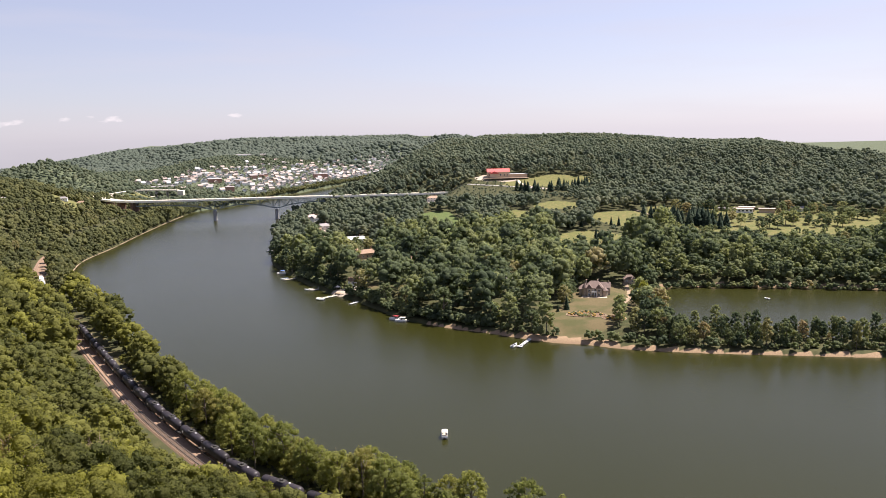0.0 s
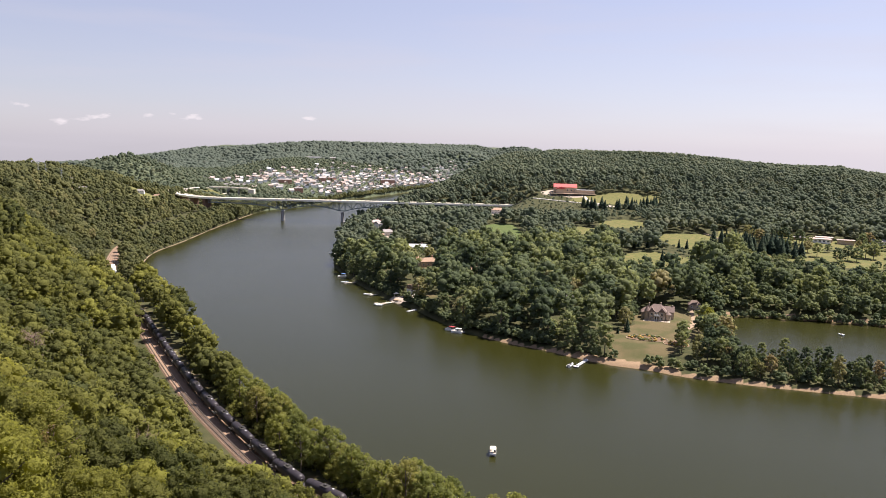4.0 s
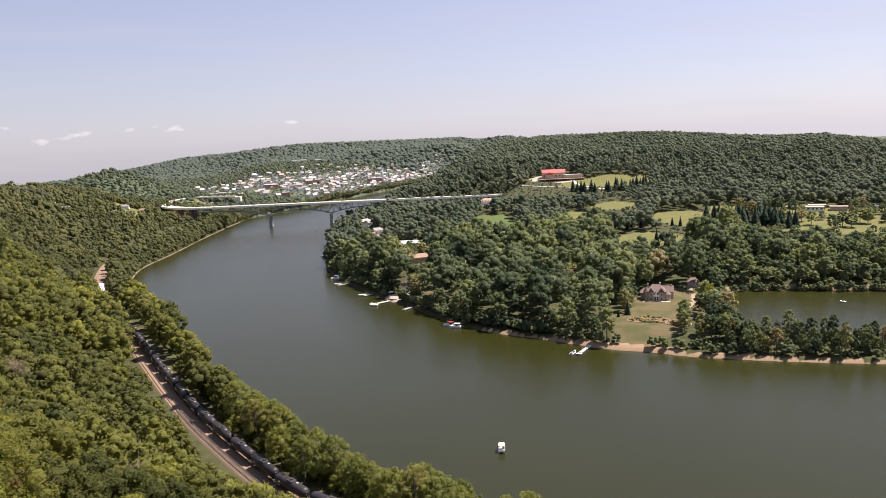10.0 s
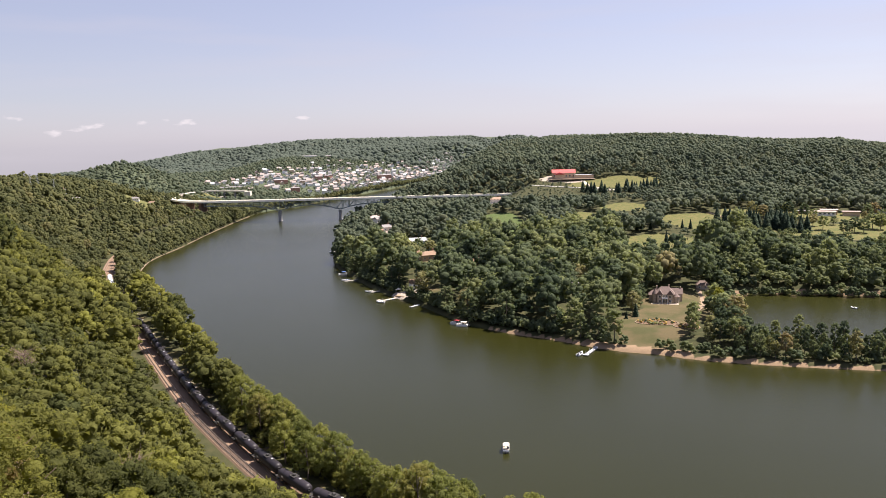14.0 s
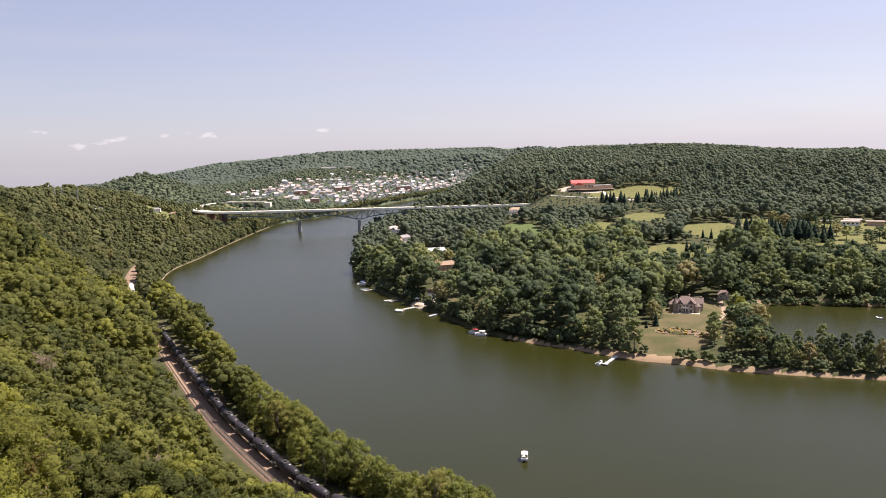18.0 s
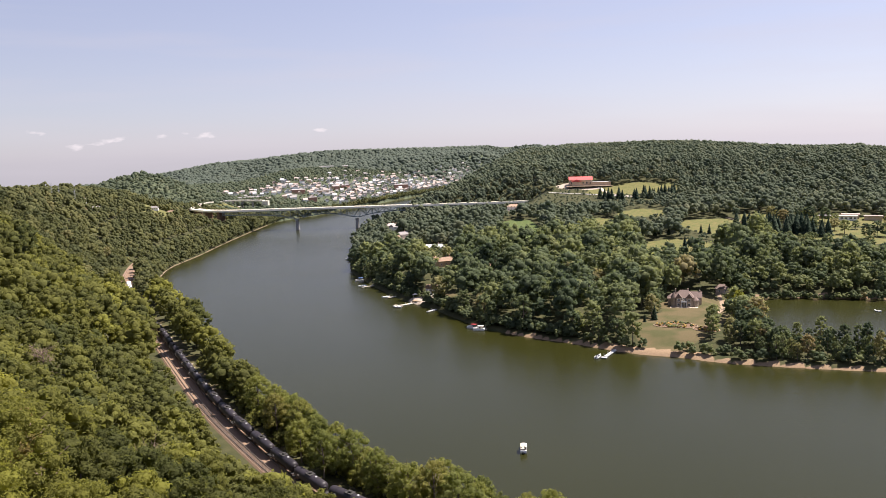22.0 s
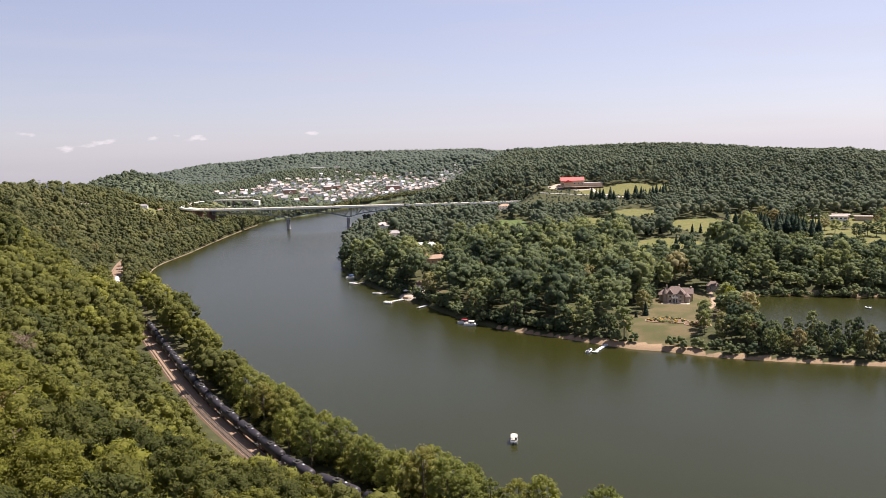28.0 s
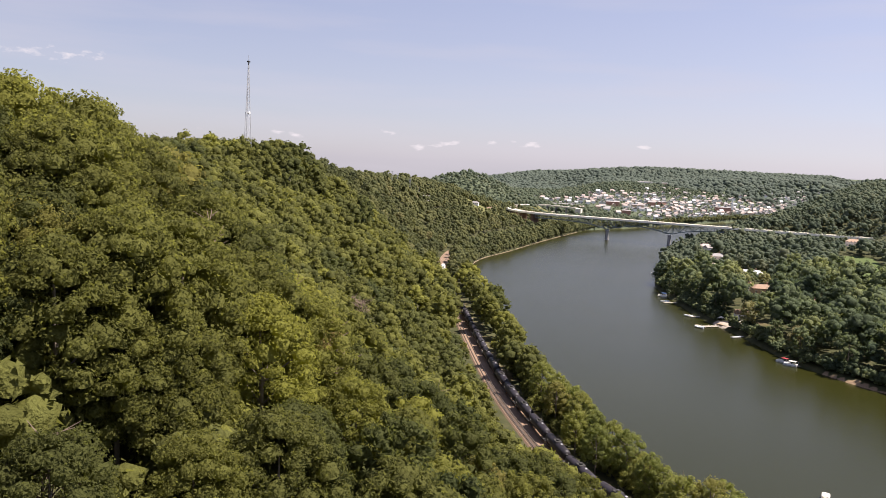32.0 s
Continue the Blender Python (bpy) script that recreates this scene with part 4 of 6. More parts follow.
# valley and far hills
x, y, z, dl, dr, dg, wet = scatter(-1000, 190, 1120, 2050, 8.8)
town = town_density(x, y)
keep = ~wet & ((dl < dr) | (y > 1900)) & (dl > 2) & (in_open(x, y) <= 0) & (rng.random(len(x)) > town * 0.42)
forest("valley_wood", x[keep], y[keep], z[keep], ROUND, leaves_valley_haze, "trees among and behind the houses of the town", (0.5, 0.9), scale=1 - 0.45 * town[keep])
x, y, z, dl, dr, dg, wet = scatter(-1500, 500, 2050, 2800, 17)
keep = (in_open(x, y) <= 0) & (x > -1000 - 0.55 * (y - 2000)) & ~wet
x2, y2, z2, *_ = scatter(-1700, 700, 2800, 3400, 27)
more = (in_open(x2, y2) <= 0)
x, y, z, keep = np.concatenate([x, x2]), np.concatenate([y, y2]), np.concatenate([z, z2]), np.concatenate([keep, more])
forest("far_wood", x[keep], y[keep], z[keep] - 3.0, TINY, leaves_distant_haze, "distant wooded hills", (0.85, 1.35))


def shrub_row(name, line, label, y0, y1, mat, inland, gap, size=(0.3, 0.7), shapes=None):
    """A ragged hem of bushes along a shore; inland: metres from the water's edge, on the land side."""
    d = np.concatenate([[0], np.cumsum(np.hypot(*np.diff(line, axis=0).T))])
    s = np.arange(2, d[-1] - 2, gap)
    x, y = np.interp(s, d, line[:, 0]), np.interp(s, d, line[:, 1])
    tx, ty = np.interp(s + 2, d, line[:, 0]) - x, np.interp(s + 2, d, line[:, 1]) - y
    k = rng.uniform(*inland, len(s)) / np.hypot(tx, ty)
    x, y = x + ty * k, y - tx * k
    z = heights(x, y)[0]
    ok = (y > y0) & (y < y1) & (in_open(x, y) <= 0)
    if "bank_shrubs" in name:
        ok &= np.abs(off_track(x, y) + 2) > 7
    forest(name, x[ok], y[ok], np.maximum(z[ok], 0) - 1.0, shapes or LOW, mat, label, size)


shrub_row("bank_shrubs", left_line, "bushes along the wooded river bank", 330, 1950, leaves_mild, (0.0, 5.0), 2.4)
BUSH = [crown_shape(np.random.default_rng(650 + i), 18, 20, 0.36, 9.0, 4.8, 0.0, 0.78) for i in range(6)]
shrub_row("near_bank_shrubs", left_line, "light green bushes between the railway and the water", 128, 330, leaves_wood, (-0.5, 11.0), 0.9, (0.34, 0.78), BUSH)
x, y, z, dl, dr, dg, wet = scatter(-125, 40, -10, 150, 7.4)
free, tall = beside_track(x, y)
keep = ~wet & (dl > 20) & free & (np.hypot(x, y) < 155) & (off_track(x, y) < -12)
forest("understorey", x[keep], y[keep], z[keep] - 0.5, BUSH, leaves_wood, "leafy undergrowth beneath the hillside trees", (0.6, 1.1), scale=np.minimum(tall[keep] * 1.4, 1.0))
shrub_row("spit_shrubs", right_line, "bushes along the sandy spit and the peninsula shore", 300, 1300, leaves_far, (3.0, 9.0), 2.6, (0.18, 0.45))
shrub_row("lagoon_shrubs", lagoon_line[::-1], "bushes round the lagoon", 300, 520, leaves_far, (-5.0, -0.5), 3.0, (0.2, 0.5))
shrub_row("shore_shrubs", right_line, "low dark bushes under the trees of the peninsula shore", 384, 660, leaves_far, (2.0, 13.0), 1.3, (0.28, 0.55))
# ---- railway ----
seg = np.diff(track_line, axis=0)
arc = np.concatenate([[0], np.cumsum(np.hypot(seg[:, 0], seg[:, 1]))])


def on_track(s, side=0.0):
    """Place and heading on the train's track, s metres along it; side: metres to its river side."""
    x, y = np.interp(s, arc, track_line[:, 0]), np.interp(s, arc, track_line[:, 1])
    x2, y2 = np.interp(s + 2, arc, track_line[:, 0]), np.interp(s + 2, arc, track_line[:, 1])
    x1, y1 = np.interp(s - 2, arc, track_line[:, 0]), np.interp(s - 2, arc, track_line[:, 1])
    a = math.atan2(y2 - y1, x2 - x1)
    return x + math.sin(a) * side, y - math.cos(a) * side, a


bed_s = np.arange(0, arc[-1], 6.0)
bed_z = np.array([max(height(*on_track(s, k)[:2]) for k in (-8, -4, 0, 2.5)) for s in bed_s])
bed_z = np.convolve(np.pad(bed_z, 6, mode="edge"), np.ones(13) / 13, "valid") + 0.45


def bed_height(s):
    return float(np.interp(s, bed_s, bed_z))


def sweep(profile, s0, s1, step, mat, name, parent=None, label=""):
    """A profile of (side, up) points drawn along the track."""
    bm, last = bmesh.new(), None
    for s in np.arange(s0, s1 + 0.01, step):
        ring = []
        for side, up in profile:
            x, y, a = on_track(s, side)
            ring.append(bm.verts.new((x, y, bed_height(s) + up)))
        if last:
            for k in range(len(ring) - 1):
                bm.faces.new((last[k], last[k + 1], ring[k + 1], ring[k]))
        last = ring
    return part(name, bm, mat, parent, label)


railway = thing("railway", None, "double railway track on a pale ballast bed beside the river", "railway", kind="structure")
sweep([(3.8, -1.6), (2.1, 0), (-5.9, 0), (-7.0, -1.0), (-9.0, -2.8)], 20, 800, 6, ballast_mat, "ballast", railway)
for off in (0.0, -4.4):
    for g in (-0.72, 0.72):
        sweep([(off + g - 0.05, 0.1), (off + g - 0.05, 0.34), (off + g + 0.05, 0.34), (off + g + 0.05, 0.1)], 60, 720, 6, rail_steel, "rail", railway)
tie_me = bpy.data.meshes.new("sleeper")
tb = box((2.6, 0.26, 0.2), bevel=0.02)
tb.to_mesh(tie_me)
tb.free()
tie_me.materials.append(tie_wood)
for i in range(300):
    s = 118 + i * 0.66
    x, y, a = on_track(s, -4.4)
    part("sleeper", tie_me, tie_wood, railway, m=pose(x, y, bed_height(s) + 0.06, 0, 0, math.degrees(a) - 90))


def truck(parent, at):
    """A two-axle bogie with its wheelsets."""
    bm = bmesh.new()
    for sx in (-1, 1):
        box((0.16, 2.3, 0.42), (sx * 1.0, 0, 0.55), bm)
    box((2.1, 0.4, 0.3), (0, 0, 0.65), bm)
    t = part("bogie", bm, dark_steel, parent, m=Matrix.Translation(at))
    for sy in (-0.88, 0.88):
        w = bmesh.new()
        rod((-1.0, sy, 0.46), (1.0, sy, 0.46), 0.08, w, 6)
        for sx in (-0.75, 0.75):
            rod((sx - 0.07, sy, 0.46), (sx + 0.07, sy, 0.46), 0.46, w, 12)
        part("wheelset", w, rust, t)


def tank_car():
    """A tank car, along y, 17 m over the couplers."""
    car = thing("tank_car", None, "black cylindrical tank car of a long freight train", "train car", "train")
    bm, rings, n = bmesh.new(), [], 20
    for yy, r in ((-7.75, 0.35), (-7.65, 0.8), (-7.4, 1.18), (-7.0, 1.42), (-6.5, 1.52), (-2.2, 1.54), (2.2, 1.54), (6.5, 1.52), (7.0, 1.42), (7.4, 1.18), (7.65, 0.8), (7.75, 0.35)):
        rings.append([bm.verts.new((math.cos(k * 2 * math.pi / n) * r, yy, 2.72 + math.sin(k * 2 * math.pi / n) * r)) for k in range(n)])
    for a, b in zip(rings, rings[1:]):
        for k in range(n):
            bm.faces.new((a[k], a[(k + 1) % n], b[(k + 1) % n], b[k]))
    bm.faces.new(rings[0]), bm.faces.new(rings[-1][::-1])
    tank = part("tank", bm, tank_black, car, smooth=True)
    for yy in (-4.6, -1.5, 1.5, 4.6):
        hoop = bmesh.new()
        bmesh.ops.create_cone(hoop, segments=20, radius1=1.57, radius2=1.57, depth=0.1, matrix=Matrix.Translation((0, yy, 2.72)) @ pose(0, 0, 0, 90))
        part("hoop", hoop, tank_black, tank)
    bm = box((0.9, 16.4, 0.35), (0, 0, 1.12))
    for sy in (-1, 1):
        box((2.6, 1.2, 0.16), (0, sy * 7.9, 1.2), bm)
        box((0.35, 0.8, 0.3), (0, sy * 8.6, 0.95), bm)
    part("underframe", bm, dark_steel, car)
    bm = rod((0, 0, 4.2), (0, 0, 4.55), 0.55, None, 14)
    box((0.7, 0.7, 0.14), (0, 0, 4.62), bm)
    part("manway", bm, dark_steel, car)
    bm = box((1.9, 2.6, 0.08), (0, 0, 4.24))
    for sx in (-0.92, 0.92):
        for sy in (-1.25, 0, 1.25):
            rod((sx, sy, 4.25), (sx, sy, 5.0), 0.03, bm, 5)
        rod((sx, -1.25, 5.0), (sx, 1.25, 5.0), 0.03, bm, 5)
    part("walkway", bm, dark_steel, car, "dark grated walkway with handrails")
    for sx in (-1, 1):
        bm = bmesh.new()
        for sy in (-0.22, 0.22):
            rod((sx * 1.58, sy, 1.2), (sx * 1.0, sy, 4.25), 0.03, bm, 5)
        for k in range(8):
            f = k / 8
            rod((sx * (1.58 - 0.58 * f), -0.22, 1.2 + 3.05 * f), (sx * (1.58 - 0.58 * f), 0.22, 1.2 + 3.05 * f), 0.02, bm, 4)
        part("ladder", bm, dark_steel, car)
        part("warning_plate", box((0.03, 0.7, 0.45), (sx * 1.545, 4.4, 2.9)), white_paint, car, "small white plate")
    part("valve_box", box((0.6, 0.6, 0.25), (0, -3.1, 4.3), bevel=0.05), grey_paint, car, "pale valve cover on top")
    for sy in (-1, 1):
        truck(car, (0, sy * 5.9, 0))
    return car


def hopper_car(name, mat, label, group="train"):
    """A covered hopper car with ribbed sides and a hatched roof."""
    car = thing(name, None, label, "train car", group)
    bm = bmesh.new()
    prof = [(-1.5, 1.9), (-1.55, 3.6), (-1.1, 4.35), (0, 4.6), (1.1, 4.35), (1.55, 3.6), (1.5, 1.9), (0.6, 0.9), (-0.6, 0.9)]
    ends = [[bm.verts.new((x, yy, z)) for x, z in prof] for yy in (-7.6, 7.6)]
    for k in range(len(prof)):
        bm.faces.new((ends[0][k], ends[0][(k + 1) % len(prof)], ends[1][(k + 1) % len(prof)], ends[1][k]))
    bm.faces.new(ends[0][::-1]), bm.faces.new(ends[1])
    part("body", bm, mat, car)
    for sx in (-1, 1):
        for k in range(9):
            part("rib", box((0.1, 0.12, 1.6), (sx * 1.58, -7 + k * 1.75, 2.8)), mat, car)
    part("roof_hatch", box((0.6, 13, 0.12), (0, 0, 4.62), bevel=0.04), grey_paint, car)
    part("underframe", box((1.6, 16, 0.3), (0, 0, 1.05)), dark_steel, car)
    for sy in (-1, 1):
        truck(car, (0, sy * 5.9, 0))
    return car


def track_pose(s, side=0.0):
    x, y, a = on_track(s, side)
    return pose(x, y, bed_height(s) + 0.34, 0, 0, math.degrees(a) - 90)


first = tank_car()
first.matrix_world = track_pose(100)
for i in range(1, 23):
    copy_thing(first, track_pose(100 + 17.6 * i))
white_hopper = hopper_car("hopper_car", white_paint, "pale covered hopper car of the freight train")
white_hopper.matrix_world = track_pose(100 + 17.6 * 26)
for i in (27, 28, 29):
    copy_thing(white_hopper, track_pose(100 + 17.6 * i))
blue = hopper_car("hopper_car", blue_paint, "blue covered hopper car of the freight train")
blue.matrix_world = track_pose(100 + 17.6 * 25)
copy_thing(first, track_pose(100 + 17.6 * 23))
copy_thing(first, track_pose(100 + 17.6 * 24))

# ---- road bridge ----
DECK_Z, BRIDGE_Y = 28.0, 1004.0
bridge = thing("road_bridge", None, "long steel deck truss road bridge on tall concrete piers", "bridge")


def road_strip(name, line, width, lift, mat, parent, thick=0.0, flat_z=None):
    """A paved band along a line of (x, y, z)."""
    bm, last = bmesh.new(), None
    pts = [Vector(p) for p in line]
    for i, p in enumerate(pts):
        d = (pts[min(i + 1, len(pts) - 1)] - pts[max(i - 1, 0)]).to_2d().normalized()
        nrm = Vector((-d.y, d.x, 0))
        ring = [bm.verts.new(p + nrm * w + Vector((0, 0, u))) for w, u in ((-width / 2, lift), (width / 2, lift), (width / 2, lift - thick), (-width / 2, lift - thick))]
        if last:
            for k in range(4):
                bm.faces.new((last[k], last[(k + 1) % 4], ring[(k + 1) % 4], ring[k]))
        else:
            bm.faces.new(ring)
        last = ring
    bm.faces.new(last[::-1])
    return part(name, bm, mat, parent)


arcs = [(-430, 1120, 29.5), (-418, 1092, 29), (-402, 1066, 28.5), (-384, 1042, 28.2), (-362, 1020, 28), (-338, 1008, 28)]
deck_line = arcs + [(x, BRIDGE_Y, DECK_Z) for x in range(-318, 20, 20)] + [(40, 1004, 28.0), (58, 1002, 28.2), (76, 996, 28.8)]
road_strip("deck", deck_line, 13.0, 0, cream_parapet, bridge, 0.9)
for sgn in (-1, 1):
    rail_line = []
    for i, p in enumerate(deck_line):
        a, b = Vector(deck_line[max(i - 1, 0)]), Vector(deck_line[min(i + 1, len(deck_line) - 1)])
        d = (b - a).to_2d().normalized()
        rail_line.append((p[0] - d.y * 6.1 * sgn, p[1] + d.x * 6.1 * sgn, p[2]))
    road_strip("parapet", rail_line, 0.9, 1.0, cream_parapet, bridge, 2.4)


def chord_depth(x):
    """Depth of the truss: deepest over the two river piers."""
    return 4.4 + 9.0 * max(math.exp(-abs(x + 155) / 22), math.exp(-abs(x + 236) / 22))


panel_x = [-336 + 8.4 * i for i in range(34)]
for sy in (-4.2, 4.2):
    yy = BRIDGE_Y + sy
    part("top_chord", beam((panel_x[0], yy, DECK_Z - 1.4), (panel_x[-1], yy, DECK_Z - 1.4), 0.5, 0.7), steel_green, bridge)
    for i, x0 in enumerate(panel_x):
        z0 = DECK_Z - 1.4 - chord_depth(x0)
        part("truss_post", beam((x0, yy, z0), (x0, yy, DECK_Z - 1.4), 0.5, 0.5), steel_green, bridge)
        if i + 1 < len(panel_x):
            x1 = panel_x[i + 1]
            z1 = DECK_Z - 1.4 - chord_depth(x1)
            part("bottom_chord", beam((x0, yy, z0), (x1, yy, z1), 0.6, 0.7), steel_green, bridge)
            lo, hi = ((x0, yy, z0), (x1, yy, DECK_Z - 1.4)) if i % 2 else ((x1, yy, z1), (x0, yy, DECK_Z - 1.4))
            part("truss_diagonal", beam(lo, hi, 0.45, 0.45), steel_green, bridge)
for x0 in panel_x[::2]:
    part("cross_beam", beam((x0, BRIDGE_Y - 4.2, DECK_Z - 1.3), (x0, BRIDGE_Y + 4.2, DECK_Z - 1.3), 0.3, 0.7), steel_green, bridge)


def pier(x, y, base, top, wide, mat, name="pier"):
    bm = bmesh.new()
    for sy in (-1, 1):
        rod((x, y + sy * wide * 0.75, base), (x, y + sy * wide * 0.62, top - 1.2), 2.0, bm, 12, 1.5)
    box((3.4, wide * 2.0, 1.6), (x, y, top - 0.8), bm, bevel=0.15)
    box((2.0, wide * 1.3, (top - base) * 0.6), (x, y, base + (top - base) * 0.3), bm)
    box((5.4, wide * 2.4, 4.2), (x, y, base + 1.6), bm, bevel=0.3)
    return part(name, bm, mat, bridge)


for x0 in (-155, -236):
    pier(x0, BRIDGE_Y, -3.5, DECK_Z - 1.4 - chord_depth(x0) - 0.2, 5.0, pier_stone)
for x0, y0 in ((-341, 1009), (-362, 1021), (-384, 1043)):
    part("land_pier", box((5.5, 10, DECK_Z - height(x0, y0)), (x0, y0, (DECK_Z + height(x0, y0)) / 2 - 1.2), turn=-35, bevel=0.2), rust, bridge, "rust-brown land pier")
for x0 in (-60, -28, 4):
    pier(x0, BRIDGE_Y, height(x0, BRIDGE_Y) - 0.5, DECK_Z - 1.0, 3.6, concrete)
part("plate_girder", box((90, 7.5, 2.2), (-14, BRIDGE_Y, DECK_Z - 2)), steel_green, bridge)


def draped(points, lift=0.25):
    c = smooth_line(points, False, 5)
    return [(x, y, height(x, y) + lift) for x, y in c]


roads = [
    ("bridge_approach", [(74, 997), (98, 985), (126, 968), (160, 946), (190, 915)], 8.0, asphalt, "pale asphalt road leading off the bridge"),
    ("field_road", [(196, 912), (182, 935), (170, 960), (168, 1000), (160, 1018)], 5.0, ballast_pale, "pale gravel road up to the red-roofed hall"),
    ("valley_road", [(-430, 1117), (-435, 1150), (-433, 1190), (-424, 1235), (-404, 1275), (-396, 1330)], 9.0, concrete, "asphalt road into the town"),
    ("golf_path", [(246, 668), (252, 690), (249, 712), (244, 735)], 3.0, sand_mat, "sandy golf path across the fields"),
    ("driveway", [(121, 390), (128, 404), (136, 420), (143, 436), (148, 454), (152, 474)], 3.4, sand_mat, "sandy driveway to the mansion"),
    ("shore_lane", [(-66, 676), (-48, 680), (-30, 678), (-12, 668)], 4.0, asphalt, "sunlit lane among the peninsula houses"),
]
for name, pts, wide, mat, label in roads:
    ob = road_strip(name, draped(pts), wide, 0.06, mat, None, 0.5)
    tagged(ob, label, "road", kind="structure")

# thin sandy edge along the wooded bank
edge_line = [(a - 1.2, b, 0.1) for a, b in left_line[::-1] if 560 < b < 1080]
tagged(road_strip("bank_sand", edge_line, 3.4, 0.3, sand_mat, None, 0.8), "thin pale sandy edge of the wooded river bank", "beach", kind="structure")

# road overpass beyond the embankment
overpass = thing("overpass", None, "short pale concrete road overpass behind the bridge end", "bridge")
over_line = [(-424, 1273, 26), (-408, 1270, 26.3), (-390, 1266, 26.3), (-371, 1262, 26), (-352, 1259, 25.4)]
road_strip("deck", over_line, 10.0, 0, concrete, overpass, 1.2)
for dy in (-4.8, 4.8):
    road_strip("parapet", [(a, b + dy, c) for a, b, c in over_line], 0.5, 0.9, cream_parapet, overpass, 1.6)
for a, b, c in over_line[1:4]:
    g = height(a, b)
    part("pier", box((1.6, 8.0, c - g + 1.0), (a, b, (c + g) / 2 - 1.1), bevel=0.15), pier_stone, overpass)
g = height(-352, 1259)
part("abutment", box((10, 11, 25.4 - g + 1.0), (-348, 1258.5, (25.4 + g) / 2 - 1.1), bevel=0.2), concrete, overpass)

# ---- buildings ----
def gable_roof(w, d, z, rise, over=0.5, at=(0, 0), bm=None, along="x"):
    """A pitched roof; the ridge runs along x or y."""
    bm = bm or bmesh.new()
    hw, hd = w / 2 + over, d / 2 + over
    if along == "x":
        pts = [(-hw, -hd, z), (hw, -hd, z), (hw, hd, z), (-hw, hd, z), (-hw, 0, z + rise), (hw, 0, z + rise)]
        faces = [(0, 1, 5, 4), (2, 3, 4, 5), (0, 4, 3), (1, 2, 5), (0, 3, 2, 1)]
    else:
        pts = [(-hw, -hd, z), (hw, -hd, z), (hw, hd, z), (-hw, hd, z), (0, -hd, z + rise), (0, hd, z + rise)]
        faces = [(0, 4, 5, 3), (1, 2, 5, 4), (0, 1, 4), (2, 3, 5), (0, 3, 2, 1)]
    vs = [bm.verts.new((x + at[0], y + at[1], zz)) for x, y, zz in pts]
    for f in faces:
        bm.faces.new([vs[k] for k in f])
    return bm


def hip_roof(w, d, z, rise, over=0.6, at=(0, 0), bm=None):
    bm = bm or bmesh.new()
    hw, hd, rl = w / 2 + over, d / 2 + over, max(0.3, (w - d) / 2 + 1.0)
    pts = [(-hw, -hd, z), (hw, -hd, z), (hw, hd, z), (-hw, hd, z), (-rl, 0, z + rise), (rl, 0, z + rise)]
    vs = [bm.verts.new((x + at[0], y + at[1], zz)) for x, y, zz in pts]
    for f in ((0, 1, 5, 4), (1, 2, 5), (2, 3, 4, 5), (3, 0, 4), (0, 3, 2, 1)):
        bm.faces.new([vs[k] for k in f])
    return bm


def window_on(parent, x, y, z, w, h, turn=0):
    """A framed window on a wall that faces -y before the turn."""
    m = pose(x, y, z, 0, 0, turn)
    fr = bmesh.new()
    for a, b in (((w + 0.24, 0.12, 0.12), (0, 0, h / 2)), ((w + 0.24, 0.12, 0.12), (0, 0, -h / 2)), ((0.12, 0.12, h), (-w / 2, 0, 0)), ((0.12, 0.12, h), (w / 2, 0, 0)), ((0.06, 0.1, h), (0, 0, 0))):
        box(a, b, fr)
    f = part("window_frame", fr, white_paint, parent, m=m)
    part("pane", box((w, 0.05, h)), pane_glass, f)


def house(name, w, d, h, rise, wall, roof, label, m, group="", along="x", hip=False, windows=True, chimney=True):
    ob = thing(name, m, label, "house", group)
    bm = box((w, d, h + 2), (0, 0, h / 2 - 1))
    part("wall", bm, wall, ob)
    part("roof", hip_roof(w, d, h, rise) if hip else gable_roof(w, d, h, rise, along=along), roof, ob)
    if windows:
        n = max(2, int(w / 3.2))
        for i in range(n):
            for z in ([1.6] if h < 4.5 else [1.6, 4.4]):
                window_on(ob, -w / 2 + (i + 0.5) * w / n, -d / 2 - 0.03, z, 1.1, 1.4)
    if chimney:
        part("chimney", box((0.8, 0.8, rise + 1.4), (w * 0.22, d * 0.12, h + (rise + 1.4) / 2), bevel=0.05), brick_wall, ob)
    return ob


def spot(x, y, turn=0.0, lift=0.0):
    return pose(x, y, height(x, y) + lift, 0, 0, turn)


# mansion on the lawn
mansion = thing("mansion", spot(121, 436, -14, 0.0) @ Matrix.Scale(0.70, 4), "large stone mansion with steep dark shingled hip roofs", "house")
part("main_wall", box((15, 11, 8.2), (0, 0, 3.1)), stone_wall, mansion)
part("main_roof", hip_roof(15, 11, 7.2, 5.6), shingle, mansion)
part("east_wing_wall", box((9, 8, 7.2), (9.5, 5.5, 2.6)), stone_wall, mansion)
part("east_wing_roof", gable_roof(9, 8, 6.2, 4.4, at=(9.5, 5.5)), shingle, mansion)
part("west_wing_wall", box((7, 8, 6.6), (-9.2, 3.0, 2.3)), stone_wall, mansion)
part("west_wing_roof", hip_roof(7, 8, 5.6, 3.6, at=(-9.2, 3.0)), shingle, mansion)
